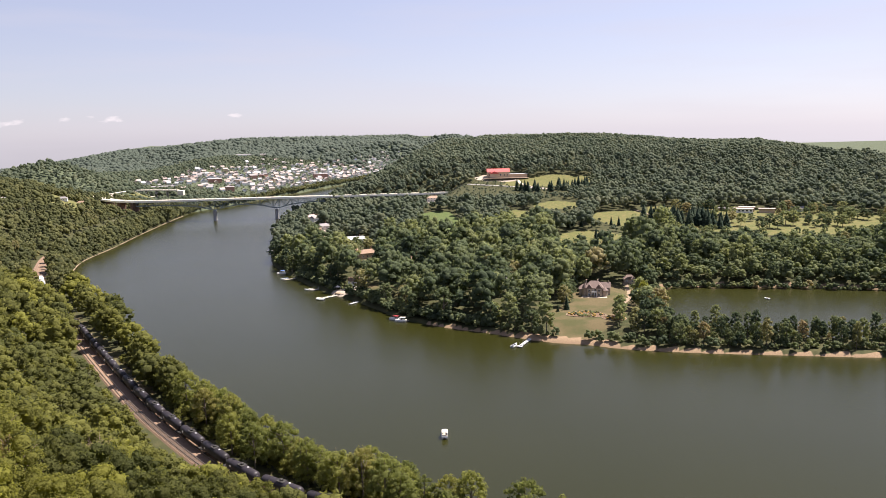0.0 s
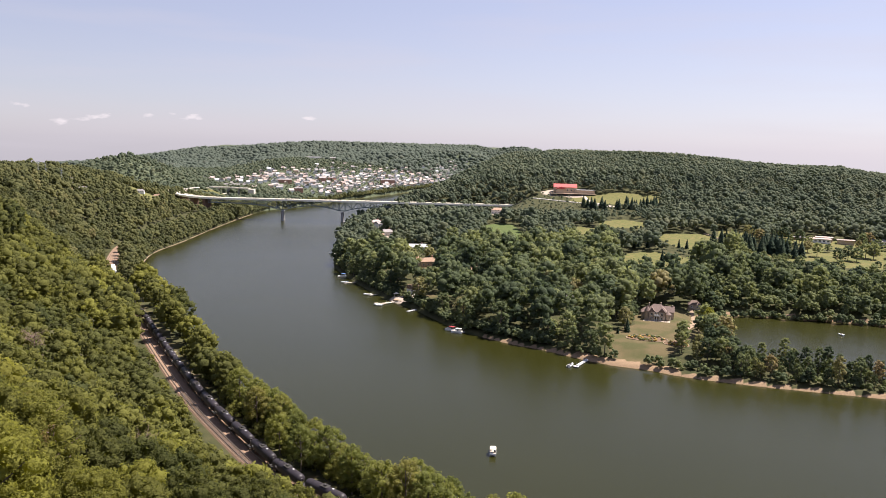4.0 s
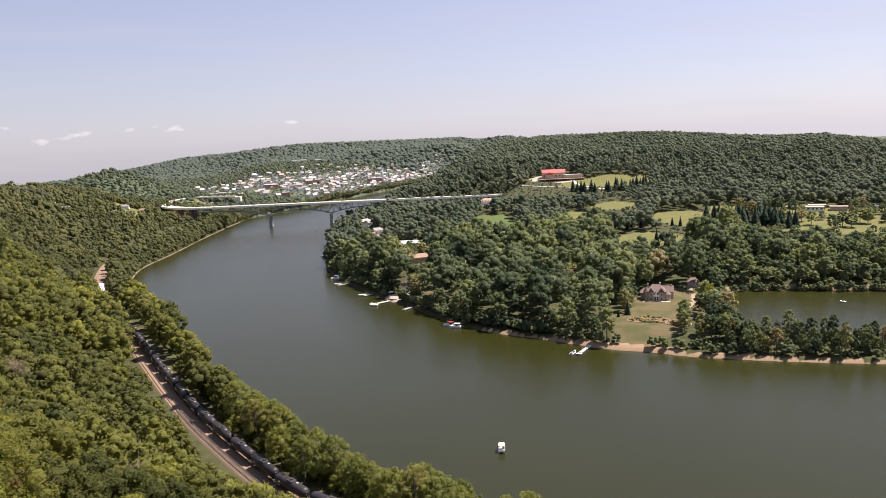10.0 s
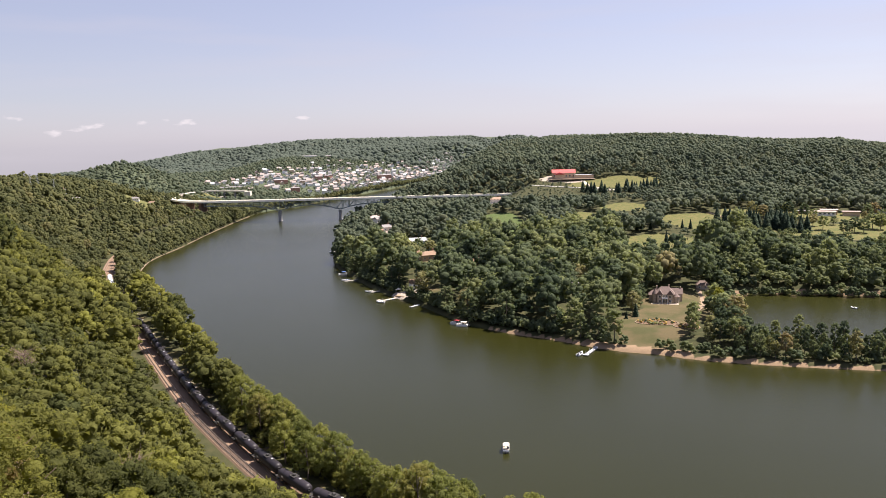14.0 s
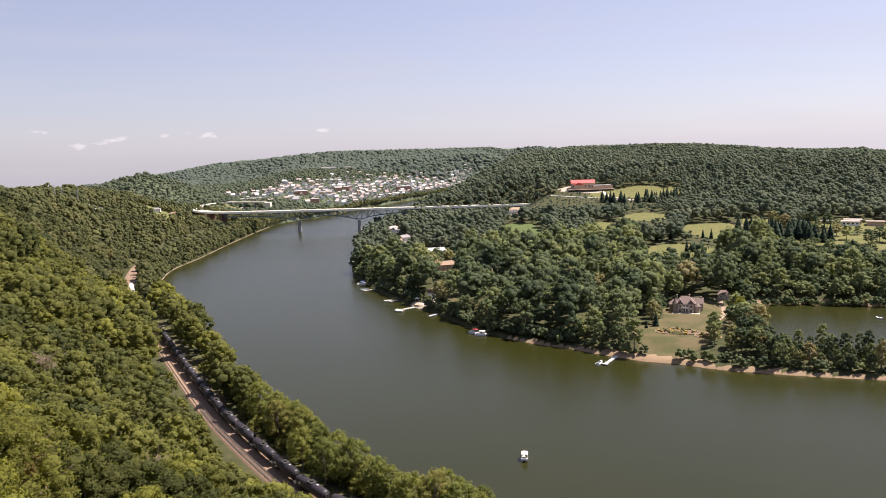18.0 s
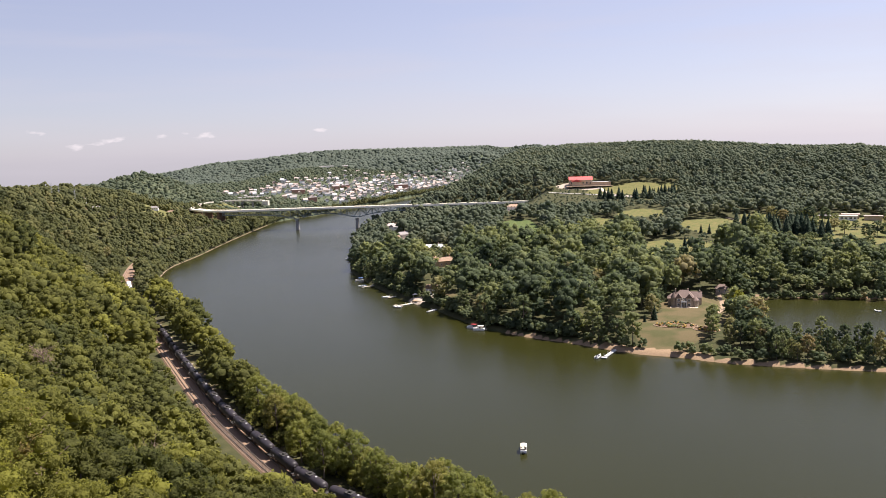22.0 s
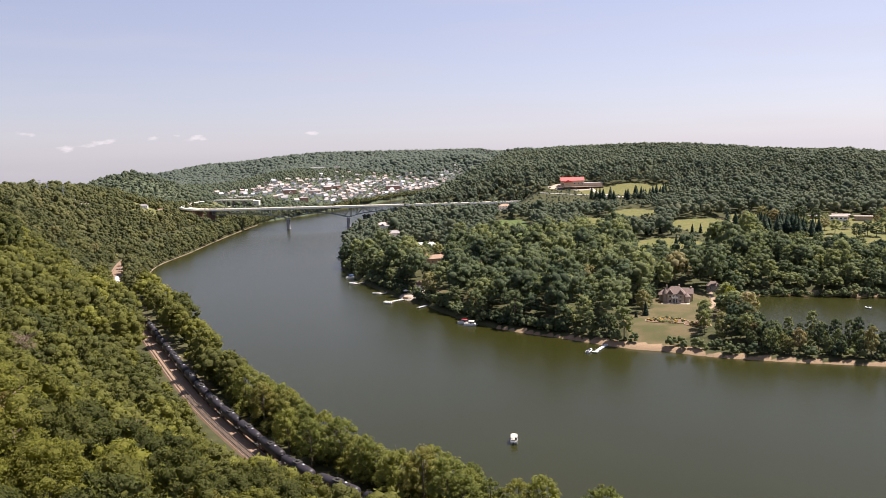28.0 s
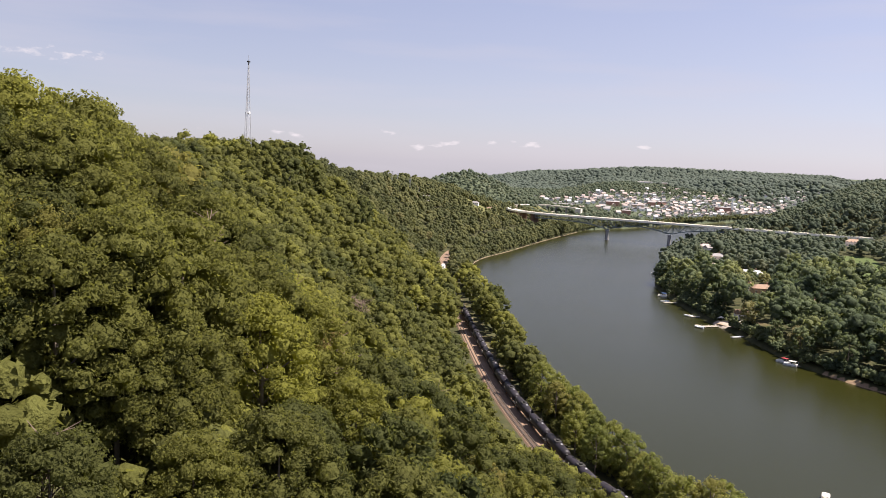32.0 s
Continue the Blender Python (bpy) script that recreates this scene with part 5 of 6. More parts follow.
for gx0, gw in ((-4.2, 4.6), (4.0, 5.0)):
    part("gable_wall", box((gw, 2.6, 8.4), (gx0, -6.2, 3.2)), stone_wall, mansion)
    gb = bmesh.new()
    vs = [gb.verts.new(p) for p in ((gx0 - gw / 2, -7.48, 7.4), (gx0 + gw / 2, -7.48, 7.4), (gx0, -7.48, 10.6))]
    gb.faces.new(vs)
    bmesh.ops.solidify(gb, geom=list(gb.faces), thickness=0.3)
    part("gable_face", gb, stone_wall, mansion)
    part("gable_roof", gable_roof(gw, 7.5, 7.3, 3.7, 0.4, (gx0, -3.6), along="y"), shingle, mansion)
    window_on(mansion, gx0, -7.55, 1.8, 1.8, 2.2)
    window_on(mansion, gx0, -7.55, 5.4, 1.6, 1.9)
tb = rod((-8.0, -4.2, -1), (-8.0, -4.2, 7.4), 2.2, None, 14)
part("turret_wall", tb, stone_wall, mansion)
part("turret_roof", rod((-8.0, -4.2, 7.4), (-8.0, -4.2, 12.0), 2.7, None, 14, 0.05), shingle, mansion)
tb = rod((8.8, -3.6, -1), (8.8, -3.6, 5.2), 2.8, None, 10)
part("bay_wall", tb, stone_wall, mansion)
part("bay_roof", rod((8.8, -3.6, 5.2), (8.8, -3.6, 8.2), 3.3, None, 10, 0.1), shingle, mansion)
part("porch_roof", box((4.6, 3.4, 0.35), (-0.1, -7.4, 4.2), bevel=0.06), white_paint, mansion, "white flat porch roof")
for k in (-2.0, 0.0, 1.9):
    part("porch_column", rod((k, -8.8, -0.5), (k, -8.8, 4.1), 0.22, None, 10), white_paint, mansion)
part("balcony", box((4.4, 0.12, 0.9), (-0.1, -9.0, 4.8)), white_paint, mansion)
part("terrace", box((22, 5, 1.4), (0, -8.5, -0.7), bevel=0.1), stone_wall, mansion)
for cx, cy, zt in ((-6.6, 1.2, 13.4), (3.2, 2.0, 13.8), (12.6, 6.0, 11.6)):
    part("chimney", box((1.1, 1.3, zt - 6), (cx, cy, 3 + zt / 2), bevel=0.06), stone_wall, mansion)
for k in (-1.2, 1.2):
    window_on(mansion, k, -5.56, 5.6, 1.3, 1.9)
    window_on(mansion, k, -5.56, 1.8, 1.5, 2.4)
for k in (7.2, 9.5, 11.8):
    window_on(mansion, k, 1.44, 4.4, 1.1, 1.5)
garage = house("garage", 9, 7, 3.2, 3.2, stone_wall, shingle, "small stone garage with a dark shingled roof behind the mansion", spot(155, 474, -10) @ Matrix.Scale(0.8, 4), hip=True, chimney=False)

# lawn bed, shrubs
def flower_bed(x0, y0, rx, ry, turn, clumps, amber, label):
    """A low mulched mound with shrubs, blooms and a stone edging."""
    bed = thing("flower_bed", spot(x0, y0, turn, 0.05), label, "flower bed", "lawn beds")
    bb = bmesh.new()
    bmesh.ops.create_uvsphere(bb, u_segments=20, v_segments=8, radius=1.0, matrix=Matrix.Diagonal((rx, ry, 0.35, 1)))
    for v in bb.verts:
        v.co.xy *= 1 + 0.12 * math.sin(3 * math.atan2(v.co.y, v.co.x) + x0)
    part("mulch", bb, mulch, bed)
    for i in range(clumps):
        a, k = rng.uniform(0, 6.283), math.sqrt(rng.uniform(0.05, 0.9))
        bb = bmesh.new()
        bmesh.ops.create_icosphere(bb, subdivisions=1, radius=rng.uniform(0.35, 0.95), matrix=Matrix.Translation((math.cos(a) * k * rx, math.sin(a) * k * ry, 0.4)))
        for v in bb.verts:
            v.co += Vector(rng.normal(size=3)) * 0.12
        bloom = rng.random() < amber
        part("flower_clump" if bloom else "shrub", bb, flower_yellow if bloom else leaves_shore, bed)
    kerb = bmesh.new()
    for i in range(44):
        pts = []
        for a in (i / 44 * 6.283, (i + 1) / 44 * 6.283):
            k = 1.04 + 0.12 * math.sin(3 * a + x0)
            pts.append((math.cos(a) * rx * k, math.sin(a) * ry * k, 0.1))
        beam(pts[0], pts[1], 0.4, 0.25, kerb)
    part("edging", kerb, sand_mat, bed, "pale stone edging")


flower_bed(104, 389, 10, 6.5, -12, 70, 0.25, "curved mulch flower bed with dark shrubs on the lawn")
flower_bed(117, 379, 6, 5.5, -20, 40, 0.8, "amber flower bed beside the driveway on the lawn")

# red-roofed hall above the field
hall = thing("hall", spot(146, 1024, -4), "tan hall with a bright red metal roof on the hillside", "building")
part("wall", box((30, 16, 9), (0, 0, 3)), tan_wall, hall)
part("roof", gable_roof(30, 16, 7.5, 4.2, 0.8), red_roof, hall)
part("front_wall", box((12, 6, 7), (-6, -10, 2)), tan_wall, hall)
part("front_roof", gable_roof(12, 8, 5.5, 3.2, 0.6, (-6, -9.5), along="y"), red_roof, hall)
part("annex", box((26, 9, 5), (26, -6, 1.5)), tan_wall, hall, "long tan flat annex")
part("annex_roof", box((27, 10, 0.4), (26, -6, 4.2)), grey_paint, hall)
for k in range(6):
    window_on(hall, -12 + k * 5, -8.05, 3.4, 1.8, 2.4)
part("yard", box((60, 10, 0.5), (10, -16, -0.6)), sand_mat, hall, "tan gravel yard")

# golf clubhouse
club = thing("clubhouse", spot(342, 704, -24), "low pale clubhouse with wide flat roofs", "building")
for at, size, mat in (((0, 0), (18, 11, 3.2), pale_wall), ((4, 10), (14, 9, 3.8), tan_wall), ((-18, 4), (10, 8, 3), brick_wall), ((22, 3), (14, 8, 3), tan_wall)):
    part("wing_wall", box((size[0], size[1], size[2] + 2), (at[0], at[1], size[2] / 2 - 1)), mat, club)
    part("wing_roof", box((size[0] + 1.6, size[1] + 1.6, 0.4), (at[0], at[1], size[2] + 0.2), bevel=0.05), slate_roof if mat is brick_wall else roof_mix, club)
for k in range(5):
    window_on(club, -7.2 + k * 3.6, -5.55, 1.7, 2.0, 1.6)
for x0, y0, tr, w, wall, roof in ((300, 735, -20, 12, pale_wall, slate_roof), (316, 760, -15, 10, tan_wall, brown_roof), (392, 700, -25, 16, pale_wall, slate_roof), (420, 712, -20, 12, tan_wall, brown_roof)):
    house("outbuilding", w, 7, 3.0, 2.2, wall, roof, "low outbuilding beside the golf clubhouse", spot(x0, y0, tr), "club outbuildings", windows=False, chimney=False)

# houses among the peninsula trees
for x0, y0, tr, w, d, h, wall, roof, label in (
        (-22, 598, 20, 15, 10, 4, tan_wall, brown_roof, "bungalow with an orange-brown roof among the trees"),
        (-34, 606, 60, 9, 7, 5, pale_wall, brown_roof, "small house with an orange-brown roof among the trees"),
        (16, 560, -10, 11, 8, 3.6, brick_wall, brown_roof, "brick bungalow half hidden by trees"),
        (-95, 872, 30, 13, 9, 5, brick_wall, roof_mix, "brown-roofed house near the bridge end"),
        (-88, 850, 40, 10, 8, 4, pale_wall, slate_roof, "white house near the bridge end"),
        (-66, 690, 10, 10, 7, 4, pale_wall, brown_roof, "pale house beside the shore lane"),
        (-36, 672, 8, 22, 8, 3.2, pale_wall, grey_paint, "long pale shed with a light roof beside the lane"),
        (-80, 752, 30, 11, 8, 4, brick_wall, brown_roof, "brown-roofed house in a clearing on the point"),
        (-72, 770, 20, 9, 7, 4, pale_wall, slate_roof, "small white house in a clearing on the point"),
        (74, 467, 0, 5, 4, 4.5, white_paint, slate_roof, "white garden house among the trees"),
        (48, 884, -10, 14, 9, 4.5, pale_wall, brown_roof, "pale house above the golf green"),
        (-29, 506, 25, 7, 5, 2.8, pale_wall, brown_roof, "pale boathouse above the landing"),
        (-448, 935, 20, 13, 9, 5, white_paint, slate_roof, "white house on the wooded slope"),
        (-396, 780, 10, 11, 8, 4, white_paint, slate_roof, "white house in the hillside wood"),
        (-432, 790, 30, 12, 8, 4.5, white_paint, slate_roof, "white house on the hilltop"),
        (-420, 800, 10, 9, 8, 4.5, white_paint, slate_roof, "white house on the hilltop"),
        (-388, 905, 15, 14, 8, 3.5, pale_wall, slate_roof, "long pale shed in a clearing"),
        (-382, 942, 10, 13, 8, 3.5, pale_wall, brown_roof, "pale shed beside the road")):
    house("house", w, d, h, 2.6, wall, roof, label, spot(x0, y0, tr) @ Matrix.Scale(0.72 if x0 < -300 else 1.0, 4), hip=(w > 12))

# town across the river
town_kinds = []
for i, (w, d, h, rise, wall, roof) in enumerate(((8, 10, 6, 3.2, pale_wall, slate_roof), (9, 11, 6.5, 3.4, white_paint, roof_mix), (10, 9, 6, 3, tan_wall, roof_mix),
                                                  (12, 9, 5, 2.6, white_paint, slate_roof), (15, 12, 8, 1.2, brick_wall, slate_roof), (8, 9, 7, 3.5, pale_wall, grey_paint))):
    town_kinds.append(house("town_house", w, d, h, rise, wall, roof, "small town house across the river" if i < 4 else "taller town building across the river", spot(-220 - 14 * i, 1540 + 25 * i, 20 + 30 * i), "town houses", windows=False, chimney=False))
count = 0
sites = list(zip(*scatter(-620, 60, 1360, 2400, 21, 0.4)))
for x0, y0, *_ in [sites[i] for i in rng.permutation(len(sites))]:
    d = float(town_density(np.array([x0]), np.array([y0]))[0])
    zz, dl, dr, dg, wet = (float(a[0]) for a in heights(np.array([x0]), np.array([y0])))
    if wet or dl < 9 or (dr < dl and y0 < 1800) or rng.random() > d * 0.95 or count > 294:
        continue
    m = pose(x0, y0, zz, 0, 0, rng.choice([25, 115, 205, 295]) + rng.uniform(-6, 6)) @ Matrix.Scale(rng.uniform(0.6, 1.0), 4)
    copy_thing(town_kinds[int(rng.choice([0, 0, 0, 0, 1, 1, 1, 1, 2, 2, 3, 3, 3, 5, 5, 4]))], m)
    count += 1
cottage = house("cottage", 8, 8, 5, 3, white_paint, slate_roof, "small pale cottage on the hillside above the town", spot(-330, 1960, 40), "town cottages", windows=False, chimney=False)
plain = house("cottage", 9, 7, 5.5, 3, pale_wall, roof_mix, "small pale cottage on the hillside above the town", spot(-300, 1985, 30), "town cottages", windows=False, chimney=False)
sites, count = list(zip(*scatter(-560, 40, 1500, 2420, 17, 0.45))), 0
for x0, y0, *_ in [sites[i] for i in rng.permutation(len(sites))]:
    d = float(town_density(np.array([x0]), np.array([y0]))[0])
    zz, dl, dr, dg, wet = (float(a[0]) for a in heights(np.array([x0]), np.array([y0])))
    if wet or dl < 9 or (dr < dl and y0 < 1800) or rng.random() > d * 0.9 or count > 280:
        continue
    copy_thing(cottage if count % 2 else plain, pose(x0, y0, zz, 0, 0, rng.choice([25, 115, 205, 295]) + rng.uniform(-8, 8)) @ Matrix.Scale(rng.uniform(0.6, 0.95), 4))
    count += 1
for x0, y0, w, d, h, wall, label in ((-345, 1490, 26, 12, 7, brick_wall, "long brick works building at the edge of town"), (-300, 1510, 22, 12, 8, tan_wall, "tan works building at the edge of town"),
                                     (-420, 1400, 40, 12, 5, pale_wall, "long pale warehouse by the road"), (-160, 1700, 30, 16, 12, brick_wall, "brick school building in the town"),
                                     (-400, 2060, 46, 16, 9, pale_wall, "pale hilltop school above the town"), (-350, 2075, 30, 14, 9, tan_wall, "tan hilltop school building")):
    house("works_building", w, d, h, 1.5, wall, slate_roof, label, spot(x0, y0, 15), windows=False, chimney=False)
church = thing("church", spot(-150, 1760, 25), "white church with a slim steeple in the town", "church")
part("nave_wall", box((9, 18, 10), (0, 0, 4)), white_paint, church)
part("nave_roof", gable_roof(9, 18, 9, 5, along="y"), slate_roof, church)
part("tower", box((4, 4, 19), (0, -10, 8.5)), white_paint, church)
part("steeple", rod((0, -10, 18), (0, -10, 30), 2.4, None, 8, 0.1), white_paint, church)

# lattice radio mast on the hilltop
mx, my = -323.2, 385.6
mast = thing("radio_mast", spot(mx, my), "tall slim grey lattice radio mast on the wooded hilltop", "radio mast")
mh = 70.0


def leg_at(k, z):
    a, r = k * 2.0944 + 0.4, 0.35 + 3.2 * max(0.0, 1 - z / (mh * 0.97)) ** 1.15
    return Vector((math.cos(a) * r, math.sin(a) * r, z))


for k in range(3):
    bm, last = bmesh.new(), None
    zs = np.linspace(0, mh, 23)
    for z in zs:
        c = leg_at(k, z)
        ring = [bm.verts.new(c + Vector((math.cos(j * 1.0472) * 0.17, math.sin(j * 1.0472) * 0.17, 0))) for j in range(6)]
        for j in range(6):
            if last:
                bm.faces.new((last[j], last[(j + 1) % 6], ring[(j + 1) % 6], ring[j]))
        last = ring
    part("mast_leg", bm, grey_paint, mast)
    for i, (a, b) in enumerate(zip(zs, zs[1:])):
        bm = rod(leg_at(k, a), leg_at((k + 1) % 3, b), 0.08, None, 5)
        rod(leg_at(k, b), leg_at((k + 1) % 3, b), 0.07, bm, 5)
        part("brace", bm, grey_paint, mast)
part("antenna", rod((0, 0, mh - 1), (0, 0, mh + 4), 0.12, None, 6), grey_paint, mast)
part("top_platform", rod((0, 0, mh - 0.4), (0, 0, mh + 0.4), 1.1, None, 10), dark_steel, mast, "dark antenna cluster at the top")
for k in (0, 2.1, 4.2):
    part("dish", rod((math.cos(k) * 1.2, math.sin(k) * 1.2, 38), (math.cos(k) * 1.7, math.sin(k) * 1.7, 38), 0.8, None, 12, 0.5), white_paint, mast)
# steel poles on the far hillside
for x0, y0 in ((-436, 770), (-424, 762), (-412, 770)):
    pl = thing("power_pylon", spot(x0, y0) @ Matrix.Diagonal((0.5, 0.5, 0.85, 1)), "slim grey lattice power pylon standing over the trees", "pylon", "hill pylons")
    for sx, sy in ((-1, -1), (1, -1), (1, 1), (-1, 1)):
        part("leg", rod((sx * 1.6, sy * 1.6, 0), (sx * 0.4, sy * 0.4, 20), 0.14, None, 5), grey_paint, pl)
    for z in (14, 17, 19.5):
        part("cross_arm", beam((-3.5, 0, z), (3.5, 0, z), 0.3, 0.3), grey_paint, pl)
    for i in range(8):
        w = 1.6 - 1.2 * i / 8
        part("brace", beam((-w, -w, i * 2.45), (w, w, i * 2.45 + 2.3), 0.12, 0.12), grey_paint, pl)

# ---- boats and landings ----
def pontoon_boat(m, label, cover=canvas, group=""):
    ob = thing("pontoon_boat", m, label, "boat", group)
    for sx in (-0.9, 0.9):
        bm = rod((sx, -3.2, 0.1), (sx, 2.8, 0.1), 0.36, None, 12)
        rod((sx, 2.8, 0.1), (sx, 3.7, 0.25), 0.36, bm, 12, 0.06)
        part("pontoon", bm, aluminium, ob)
    part("deck", box((2.5, 6.6, 0.12), (0, 0, 0.52), bevel=0.03), deck_wood, ob)
    for a, b in (((-1.22, -3.2), (-1.22, 3.1)), ((1.22, -3.2), (1.22, 3.1)), ((-1.22, 3.1), (1.22, 3.1)), ((-1.22, -3.2), (1.22, -3.2))):
        part("side_panel", beam((a[0], a[1], 0.95), (b[0], b[1], 0.95), 0.06, 0.7), gel_coat, ob)
    part("bow_seat", box((0.7, 1.8, 0.5), (-0.8, 2.0, 0.85), bevel=0.08), canvas, ob)
    part("bow_seat", box((0.7, 1.8, 0.5), (0.8, 2.0, 0.85), bevel=0.08), canvas, ob)
    part("stern_seat", box((2.2, 0.8, 0.6), (0, -2.7, 0.9), bevel=0.08), canvas, ob)
    part("console", box((0.7, 0.6, 1.0), (0.7, -0.3, 1.05), bevel=0.08), hull_dark, ob)
    for sx in (-1.1, 1.1):
        for sy in (-2.4, 0.5):
            part("canopy_post", rod((sx, sy * 0.8, 0.6), (sx, sy, 2.5), 0.03, None, 6), aluminium, ob)
    bm = bmesh.new()
    bmesh.ops.create_grid(bm, x_segments=6, y_segments=6, size=1.0, matrix=Matrix.Translation((0, -0.95, 2.55)) @ Matrix.Diagonal((1.25, 1.7, 1, 1)))
    for v in bm.verts:
        v.co.z += 0.22 * (1 - (v.co.x / 1.25) ** 2)
    bmesh.ops.solidify(bm, geom=list(bm.faces), thickness=0.06)
    part("canopy", bm, cover, ob, smooth=True)
    part("outboard_motor", box((0.45, 0.7, 0.9), (0, -3.5, 0.6), bevel=0.1), hull_dark, ob)
    return ob


def motor_boat(m, label, group="", cover=None):
    ob = thing("motor_boat", m, label, "boat", group)
    bm, rings = bmesh.new(), []
    for yy, w, k in ((-2.8, 1.05, 0.0), (-1.0, 1.15, 0.0), (0.8, 1.05, 0.05), (2.0, 0.7, 0.2), (2.9, 0.2, 0.4), (3.15, 0.03, 0.5)):
        rings.append([bm.verts.new(p) for p in ((-w, yy, 0.75 + k), (-w * 0.85, yy, 0.1 + k), (0, yy, -0.25 + k), (w * 0.85, yy, 0.1 + k), (w, yy, 0.75 + k))])
    for a, b in zip(rings, rings[1:]):
        for i in range(4):
            bm.faces.new((a[i], b[i], b[i + 1], a[i + 1]))
    bm.faces.new(rings[0])
    part("hull", bm, gel_coat, ob)
    bm = bmesh.new()
    deck = [bm.verts.new(p) for p in ((-0.95, -2.6, 0.6), (0.95, -2.6, 0.6), (1.0, 0.6, 0.68), (0.65, 1.9, 0.85), (0, 2.9, 1.1), (-0.65, 1.9, 0.85), (-1.0, 0.6, 0.68))]
    bm.faces.new(deck)
    bmesh.ops.solidify(bm, geom=list(bm.faces), thickness=0.08)
    part("foredeck", bm, gel_coat, ob)
    part("windscreen", box((1.7, 0.08, 0.5), (0, 0.6, 1.05), bevel=0.02), pane_glass, ob)
    for sx in (-0.45, 0.45):
        part("seat", box((0.5, 0.6, 0.6), (sx, -0.5, 0.95), bevel=0.08), cover or canvas, ob)
    part("engine_cover", box((1.3, 0.8, 0.4), (0, -2.2, 0.85), bevel=0.1), cover or gel_coat, ob)
    part("outboard_motor", box((0.4, 0.55, 0.9), (0, -3.05, 0.5), bevel=0.08), hull_dark, ob)
    return ob


def dock(a, b, wide, label, tee=0.0, mat=None):
    """A floating dock of single planks from a on the shore to b."""
    mat = mat or deck_wood
    a, b = Vector(a), Vector(b)
    d = b - a
    ob = thing("dock", pose(a.x, a.y, 0, 0, 0, math.degrees(math.atan2(d.y, d.x)) - 90), label, "dock")
    ln = d.length
    me = bpy.data.meshes.new("plank")
    pb = box((wide, 0.9, 0.1), bevel=0.02)
    pb.to_mesh(me)
    pb.free()
    me.materials.append(mat)
    for i in range(int(ln)):
        part("plank", me, mat, ob, m=Matrix.Translation((0, i + 0.5, 0.55)))
    for sx in (-wide / 2, wide / 2):
        part("side_beam", beam((sx, 0, 0.4), (sx, ln, 0.4), 0.12, 0.22), grey_paint, ob)
    for i in range(0, int(ln) + 1, 5):
        for sx in (-wide / 2 - 0.15, wide / 2 + 0.15):
            part("post", rod((sx, i, -1.5), (sx, i, 1.5), 0.1, None, 8), grey_paint, ob)
    for yy in np.arange(2, ln, 4.0):
        part("float", box((wide * 0.8, 1.6, 0.4), (0, yy, 0.2), bevel=0.08), hull_dark, ob)
    if tee:
        for i in range(int(tee)):
            part("plank", me, mat, ob, m=Matrix.Translation((i - tee / 2 + 0.5, ln + wide / 2, 0.56)) @ pose(0, 0, 0, 0, 0, 90))
        part("float", box((tee * 0.9, wide * 0.8, 0.4), (0, ln + wide / 2, 0.2), bevel=0.08), hull_dark, ob)
    return ob


pontoon_boat(pose(15, 243, 0, 0, 0, -4) @ Matrix.Scale(0.88, 4), "pontoon boat with a pale canopy drifting on the river", canvas)
motor_boat(pose(229, 432, 0.1, 0, 0, 25) @ Matrix.Scale(0.7, 4), "small white motor boat on the lagoon")
dock((69, 365), (60.5, 350.5), 1.7, "floating grey dock with a gangway off the sandy beach", 3, grey_paint)
motor_boat(pose(57.6, 351.4, 0.1, 0, 0, -32), "dark-covered motor boat tied to the beach dock", "docked boats", hull_dark)
dock((10, 424), (3.5, 414), 2.0, "short wooden dock under the shoreline trees", 8)
pontoon_boat(pose(-1.5, 416, 0, 0, 0, 60), "white pontoon boat with a dark red canopy at a dock", red_canvas, "docked boats")
pontoon_boat(pose(2.0, 411.5, 0, 0, 0, 75), "white pontoon boat moored beside a dock", canvas, "docked boats")
dock((-20, 472), (-30, 461), 1.8, "narrow grey floating dock off the stony shore", 0, grey_paint)
dock((-37, 492), (-49, 482), 2.4, "wooden dock leading to a small landing beach", 8)
motor_boat(pose(-50, 478, 0.1, 0, 0, 75), "white motor boat at the end of a wooden dock", "docked boats")
dock((-54, 514), (-60, 509), 1.6, "small wooden dock below the trees")
motor_boat(pose(-61, 512, 0.1, 0, 0, 95), "white motor boat moored below the trees", "docked boats")
dock((-76, 558), (-84, 552), 1.6, "small wooden dock below the trees")
motor_boat(pose(-84, 557, 0.1, 0, 0, 110), "white motor boat moored below the trees", "docked boats", blue_canvas)
pontoon_boat(pose(-90, 582, 0, 0, 0, 105), "white pontoon boat with a blue canopy by the bank", blue_canvas, "docked boats")
dock((-87, 584), (-93, 580), 1.6, "small wooden dock below the trees")
pontoon_boat(pose(-114, 690, 0, 0, 0, 100), "white pontoon boat moored at the wooded point", canvas, "docked boats")
motor_boat(pose(-118, 703, 0.1, 0, 0, 95), "white motor boat moored at the wooded point", "docked boats")

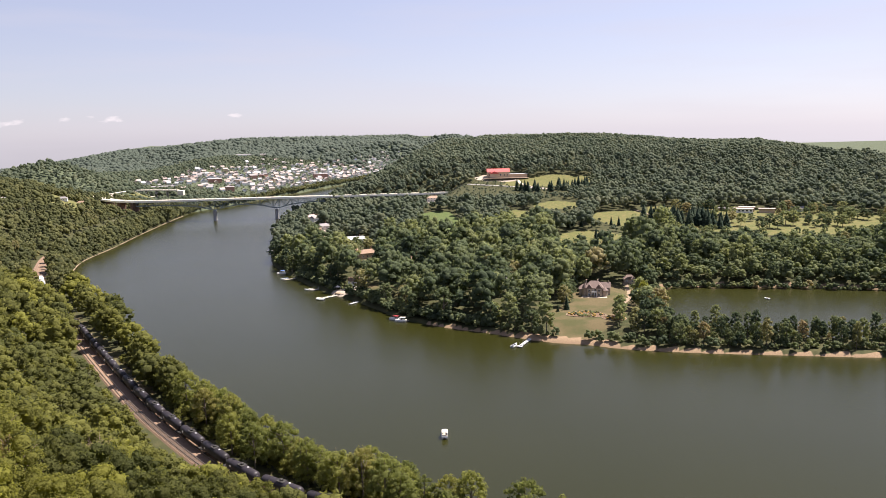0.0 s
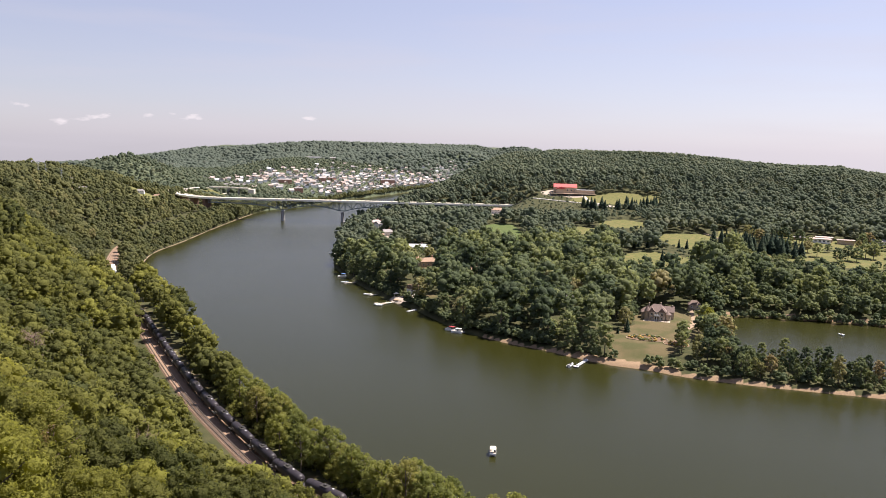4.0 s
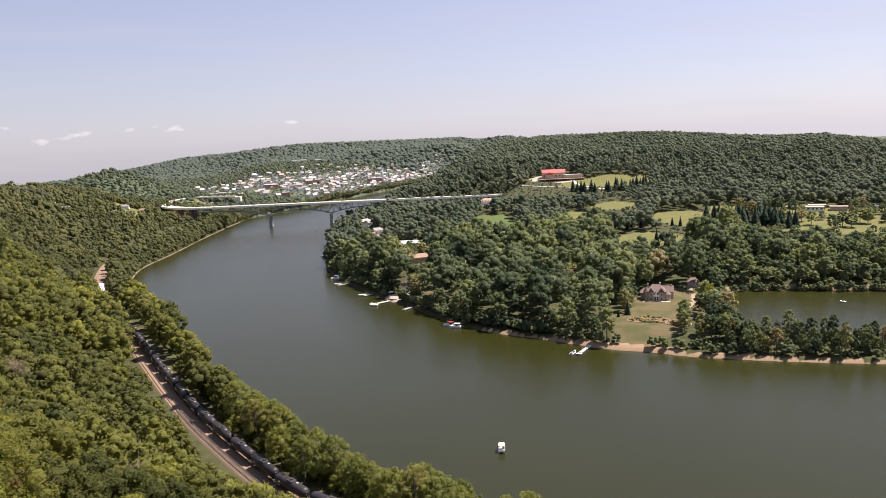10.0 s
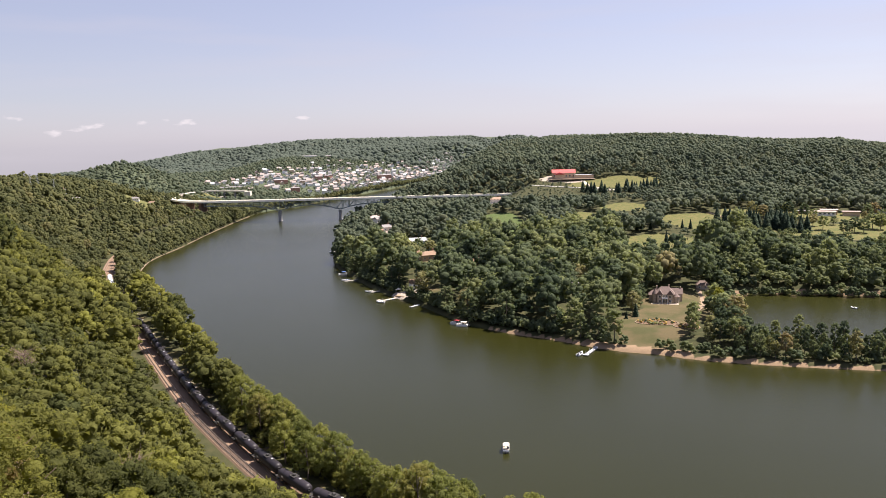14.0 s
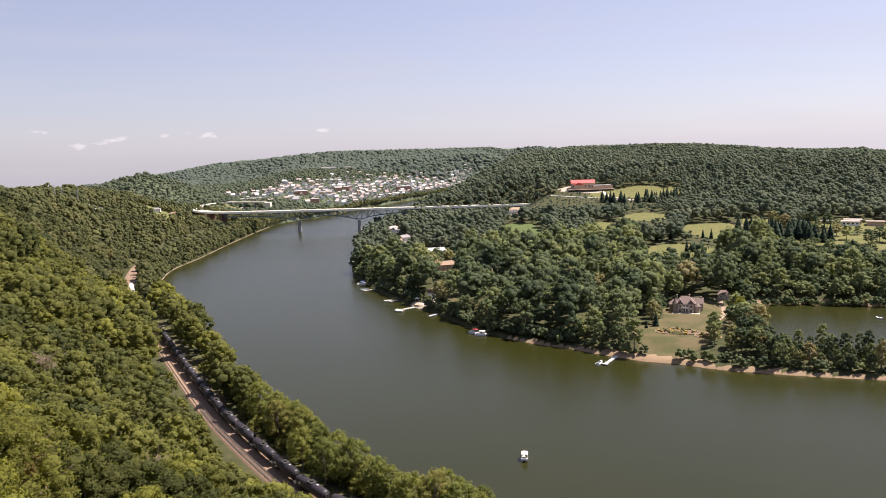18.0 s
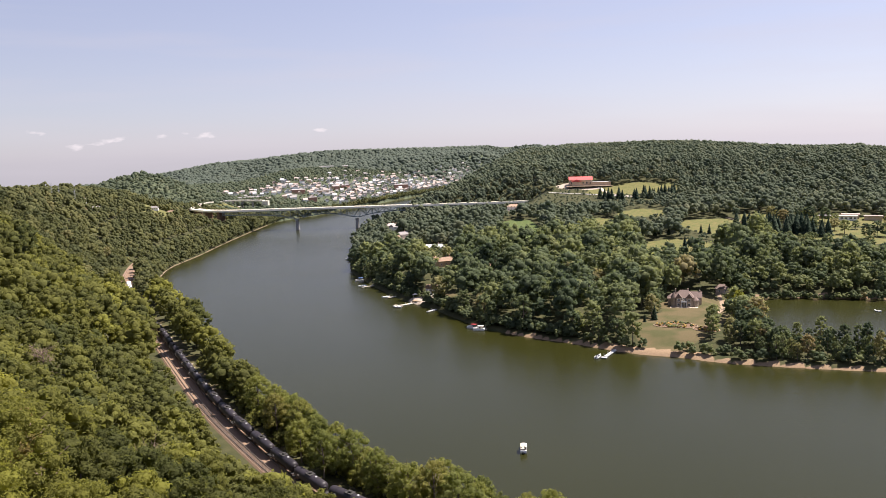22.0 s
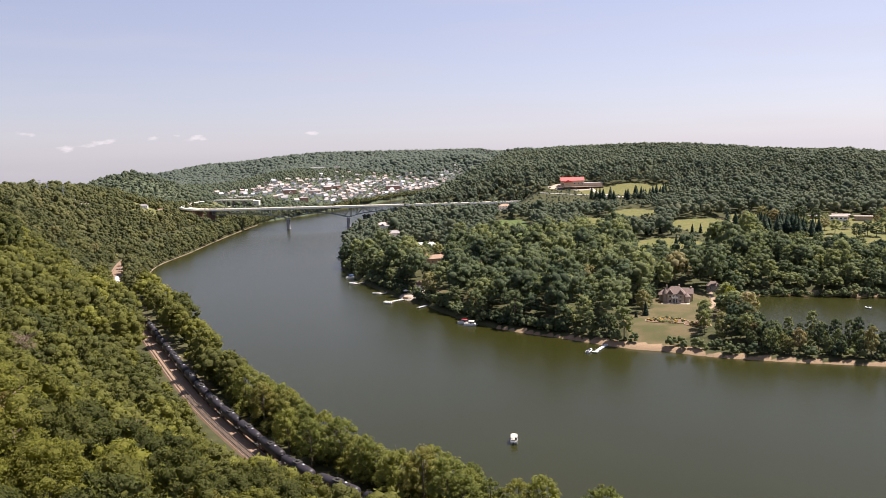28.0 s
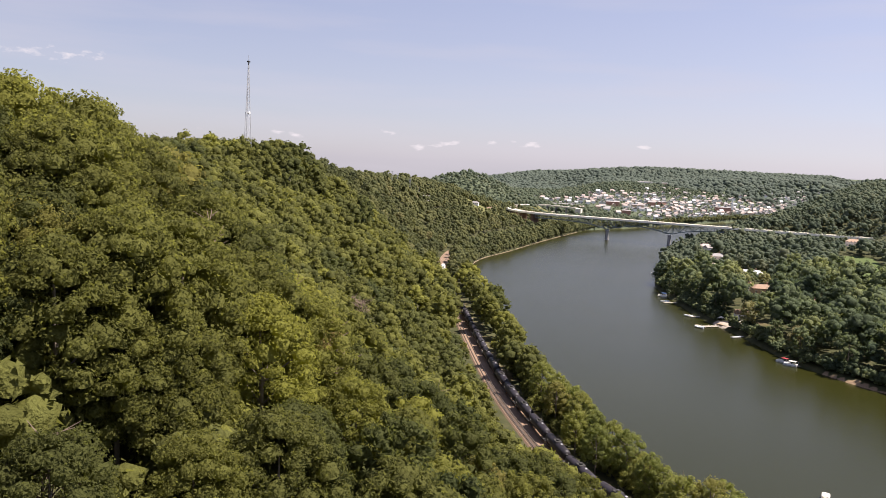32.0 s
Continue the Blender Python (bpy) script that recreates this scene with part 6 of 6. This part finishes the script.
# landing beach with tents and parked boats on shore
landing = tagged(road_strip("landing_pad", [(-40, 493, 1.6), (-34, 489, 1.5), (-29, 484, 1.3)], 5.5, 0.2, sand_mat, None, 1.4), "tan sand landing on the shore", "beach", kind="structure")
for x0, y0, tr in ((-40, 499, 20), (-33, 496, 35), (-27, 491, 30)):
    tent = thing("canopy_tent", spot(x0, y0, tr), "pale square canopy tent on the landing", "tent", "landing tents")
    for sx in (-1.6, 1.6):
        for sy in (-1.6, 1.6):
            part("tent_pole", rod((sx, sy, -0.4), (sx, sy, 2.3), 0.05, None, 6), aluminium, tent)
    part("tent_roof", rod((0, 0, 2.2), (0, 0, 3.2), 2.1, None, 4, 0.08), canvas, tent)
motor_boat(spot(-30, 484, 40, 0.5), "white motor boat pulled up on the landing", "docked boats")

# trees of their own: lawn spruce, golf spruces, parkland trees, dead trees
plant(SPRUCE[0], 96, 402, 0.55, "small dark spruce standing alone on the lawn", "lawn spruces", "spruce")
plant(SPRUCE[1], 90, 398, 0.3, "small dark spruce standing on the lawn", "lawn spruces", "spruce")
for i in range(48):
    a = rng.uniform(0, 1)
    x0, y0 = 240 + 52 * a + rng.uniform(-9, 9), 640 + 34 * (1 - a) + rng.uniform(-14, 14)
    plant(SPRUCE[i % 3], x0, y0, rng.uniform(0.75, 1.15), "tall dark spruce in the grove by the golf course", "golf spruces", "spruce", squash=1.35)
for i in range(26):
    plant(SPRUCE[i % 3], 175 + rng.uniform(-22, 70), 905 + rng.uniform(-14, 14), rng.uniform(0.7, 1.05), "dark spruce below the hillside field", "field spruces", "spruce", squash=1.3)
for x0, y0, s in ((168, 603, 0.8), (160, 668, 0.6), (165, 672, 0.55), (172, 668, 0.6), (200, 668, 0.55), (206, 664, 0.6)):
    plant(SPRUCE[0], x0, y0, s, "dark spruce on the golf field", "golf spruces", "spruce")
for i in range(110):
    x0, y0 = 262 + rng.uniform(0, 215), 612 + rng.uniform(0, 112)
    if in_open(np.array([x0]), np.array([y0]), 0, ("green", "field"))[0] > -0.02 and not (318 < x0 < 372 and 685 < y0 < 725):
        plant(SHORE[i % 6], x0, y0, rng.uniform(0.45, 0.85), "rounded shade tree on the golf fairway", "fairway trees", "fairway_tree", squash=1.3)


def dead_tree(x0, y0, s):
    ob = thing("dead_tree", spot(x0, y0) @ Matrix.Diagonal((s, s, s, 1)), "bare grey-brown dead tree among the green crowns", "tree", "dead trees")
    r = np.random.default_rng(int(abs(x0 * 7 + y0)))
    part("trunk", rod((0, 0, -1), (0.3, 0.2, 17), 0.3, None, 7, 0.06), dead_wood, ob)
    for i in range(30):
        a, z = i * 2.4, r.uniform(7, 16)
        k = r.uniform(1.8, 4.2)
        e = Vector((math.cos(a) * k, math.sin(a) * k, z + k * r.uniform(0.5, 0.9)))
        bm = rod((0.2, 0.1, z), e, 0.11, None, 5, 0.03)
        for j in range(8):
            f = r.uniform(0.3, 1.0)
            q = Vector((0.2, 0.1, z)).lerp(e, f)
            rod(q, q + Vector(r.normal(size=3)) * 1.1 + Vector((0, 0, 0.7)), 0.04, bm, 4, 0.015)
        part("branch", bm, dead_wood, ob)
    return ob


for x0, y0, s in ((-84, 128, 0.92), (-93, 132, 0.88), (-66, 92, 0.85), (-128, 215, 0.95), (-150, 190, 0.95), (-58, 126, 0.85)):
    dead_tree(x0, y0, s)
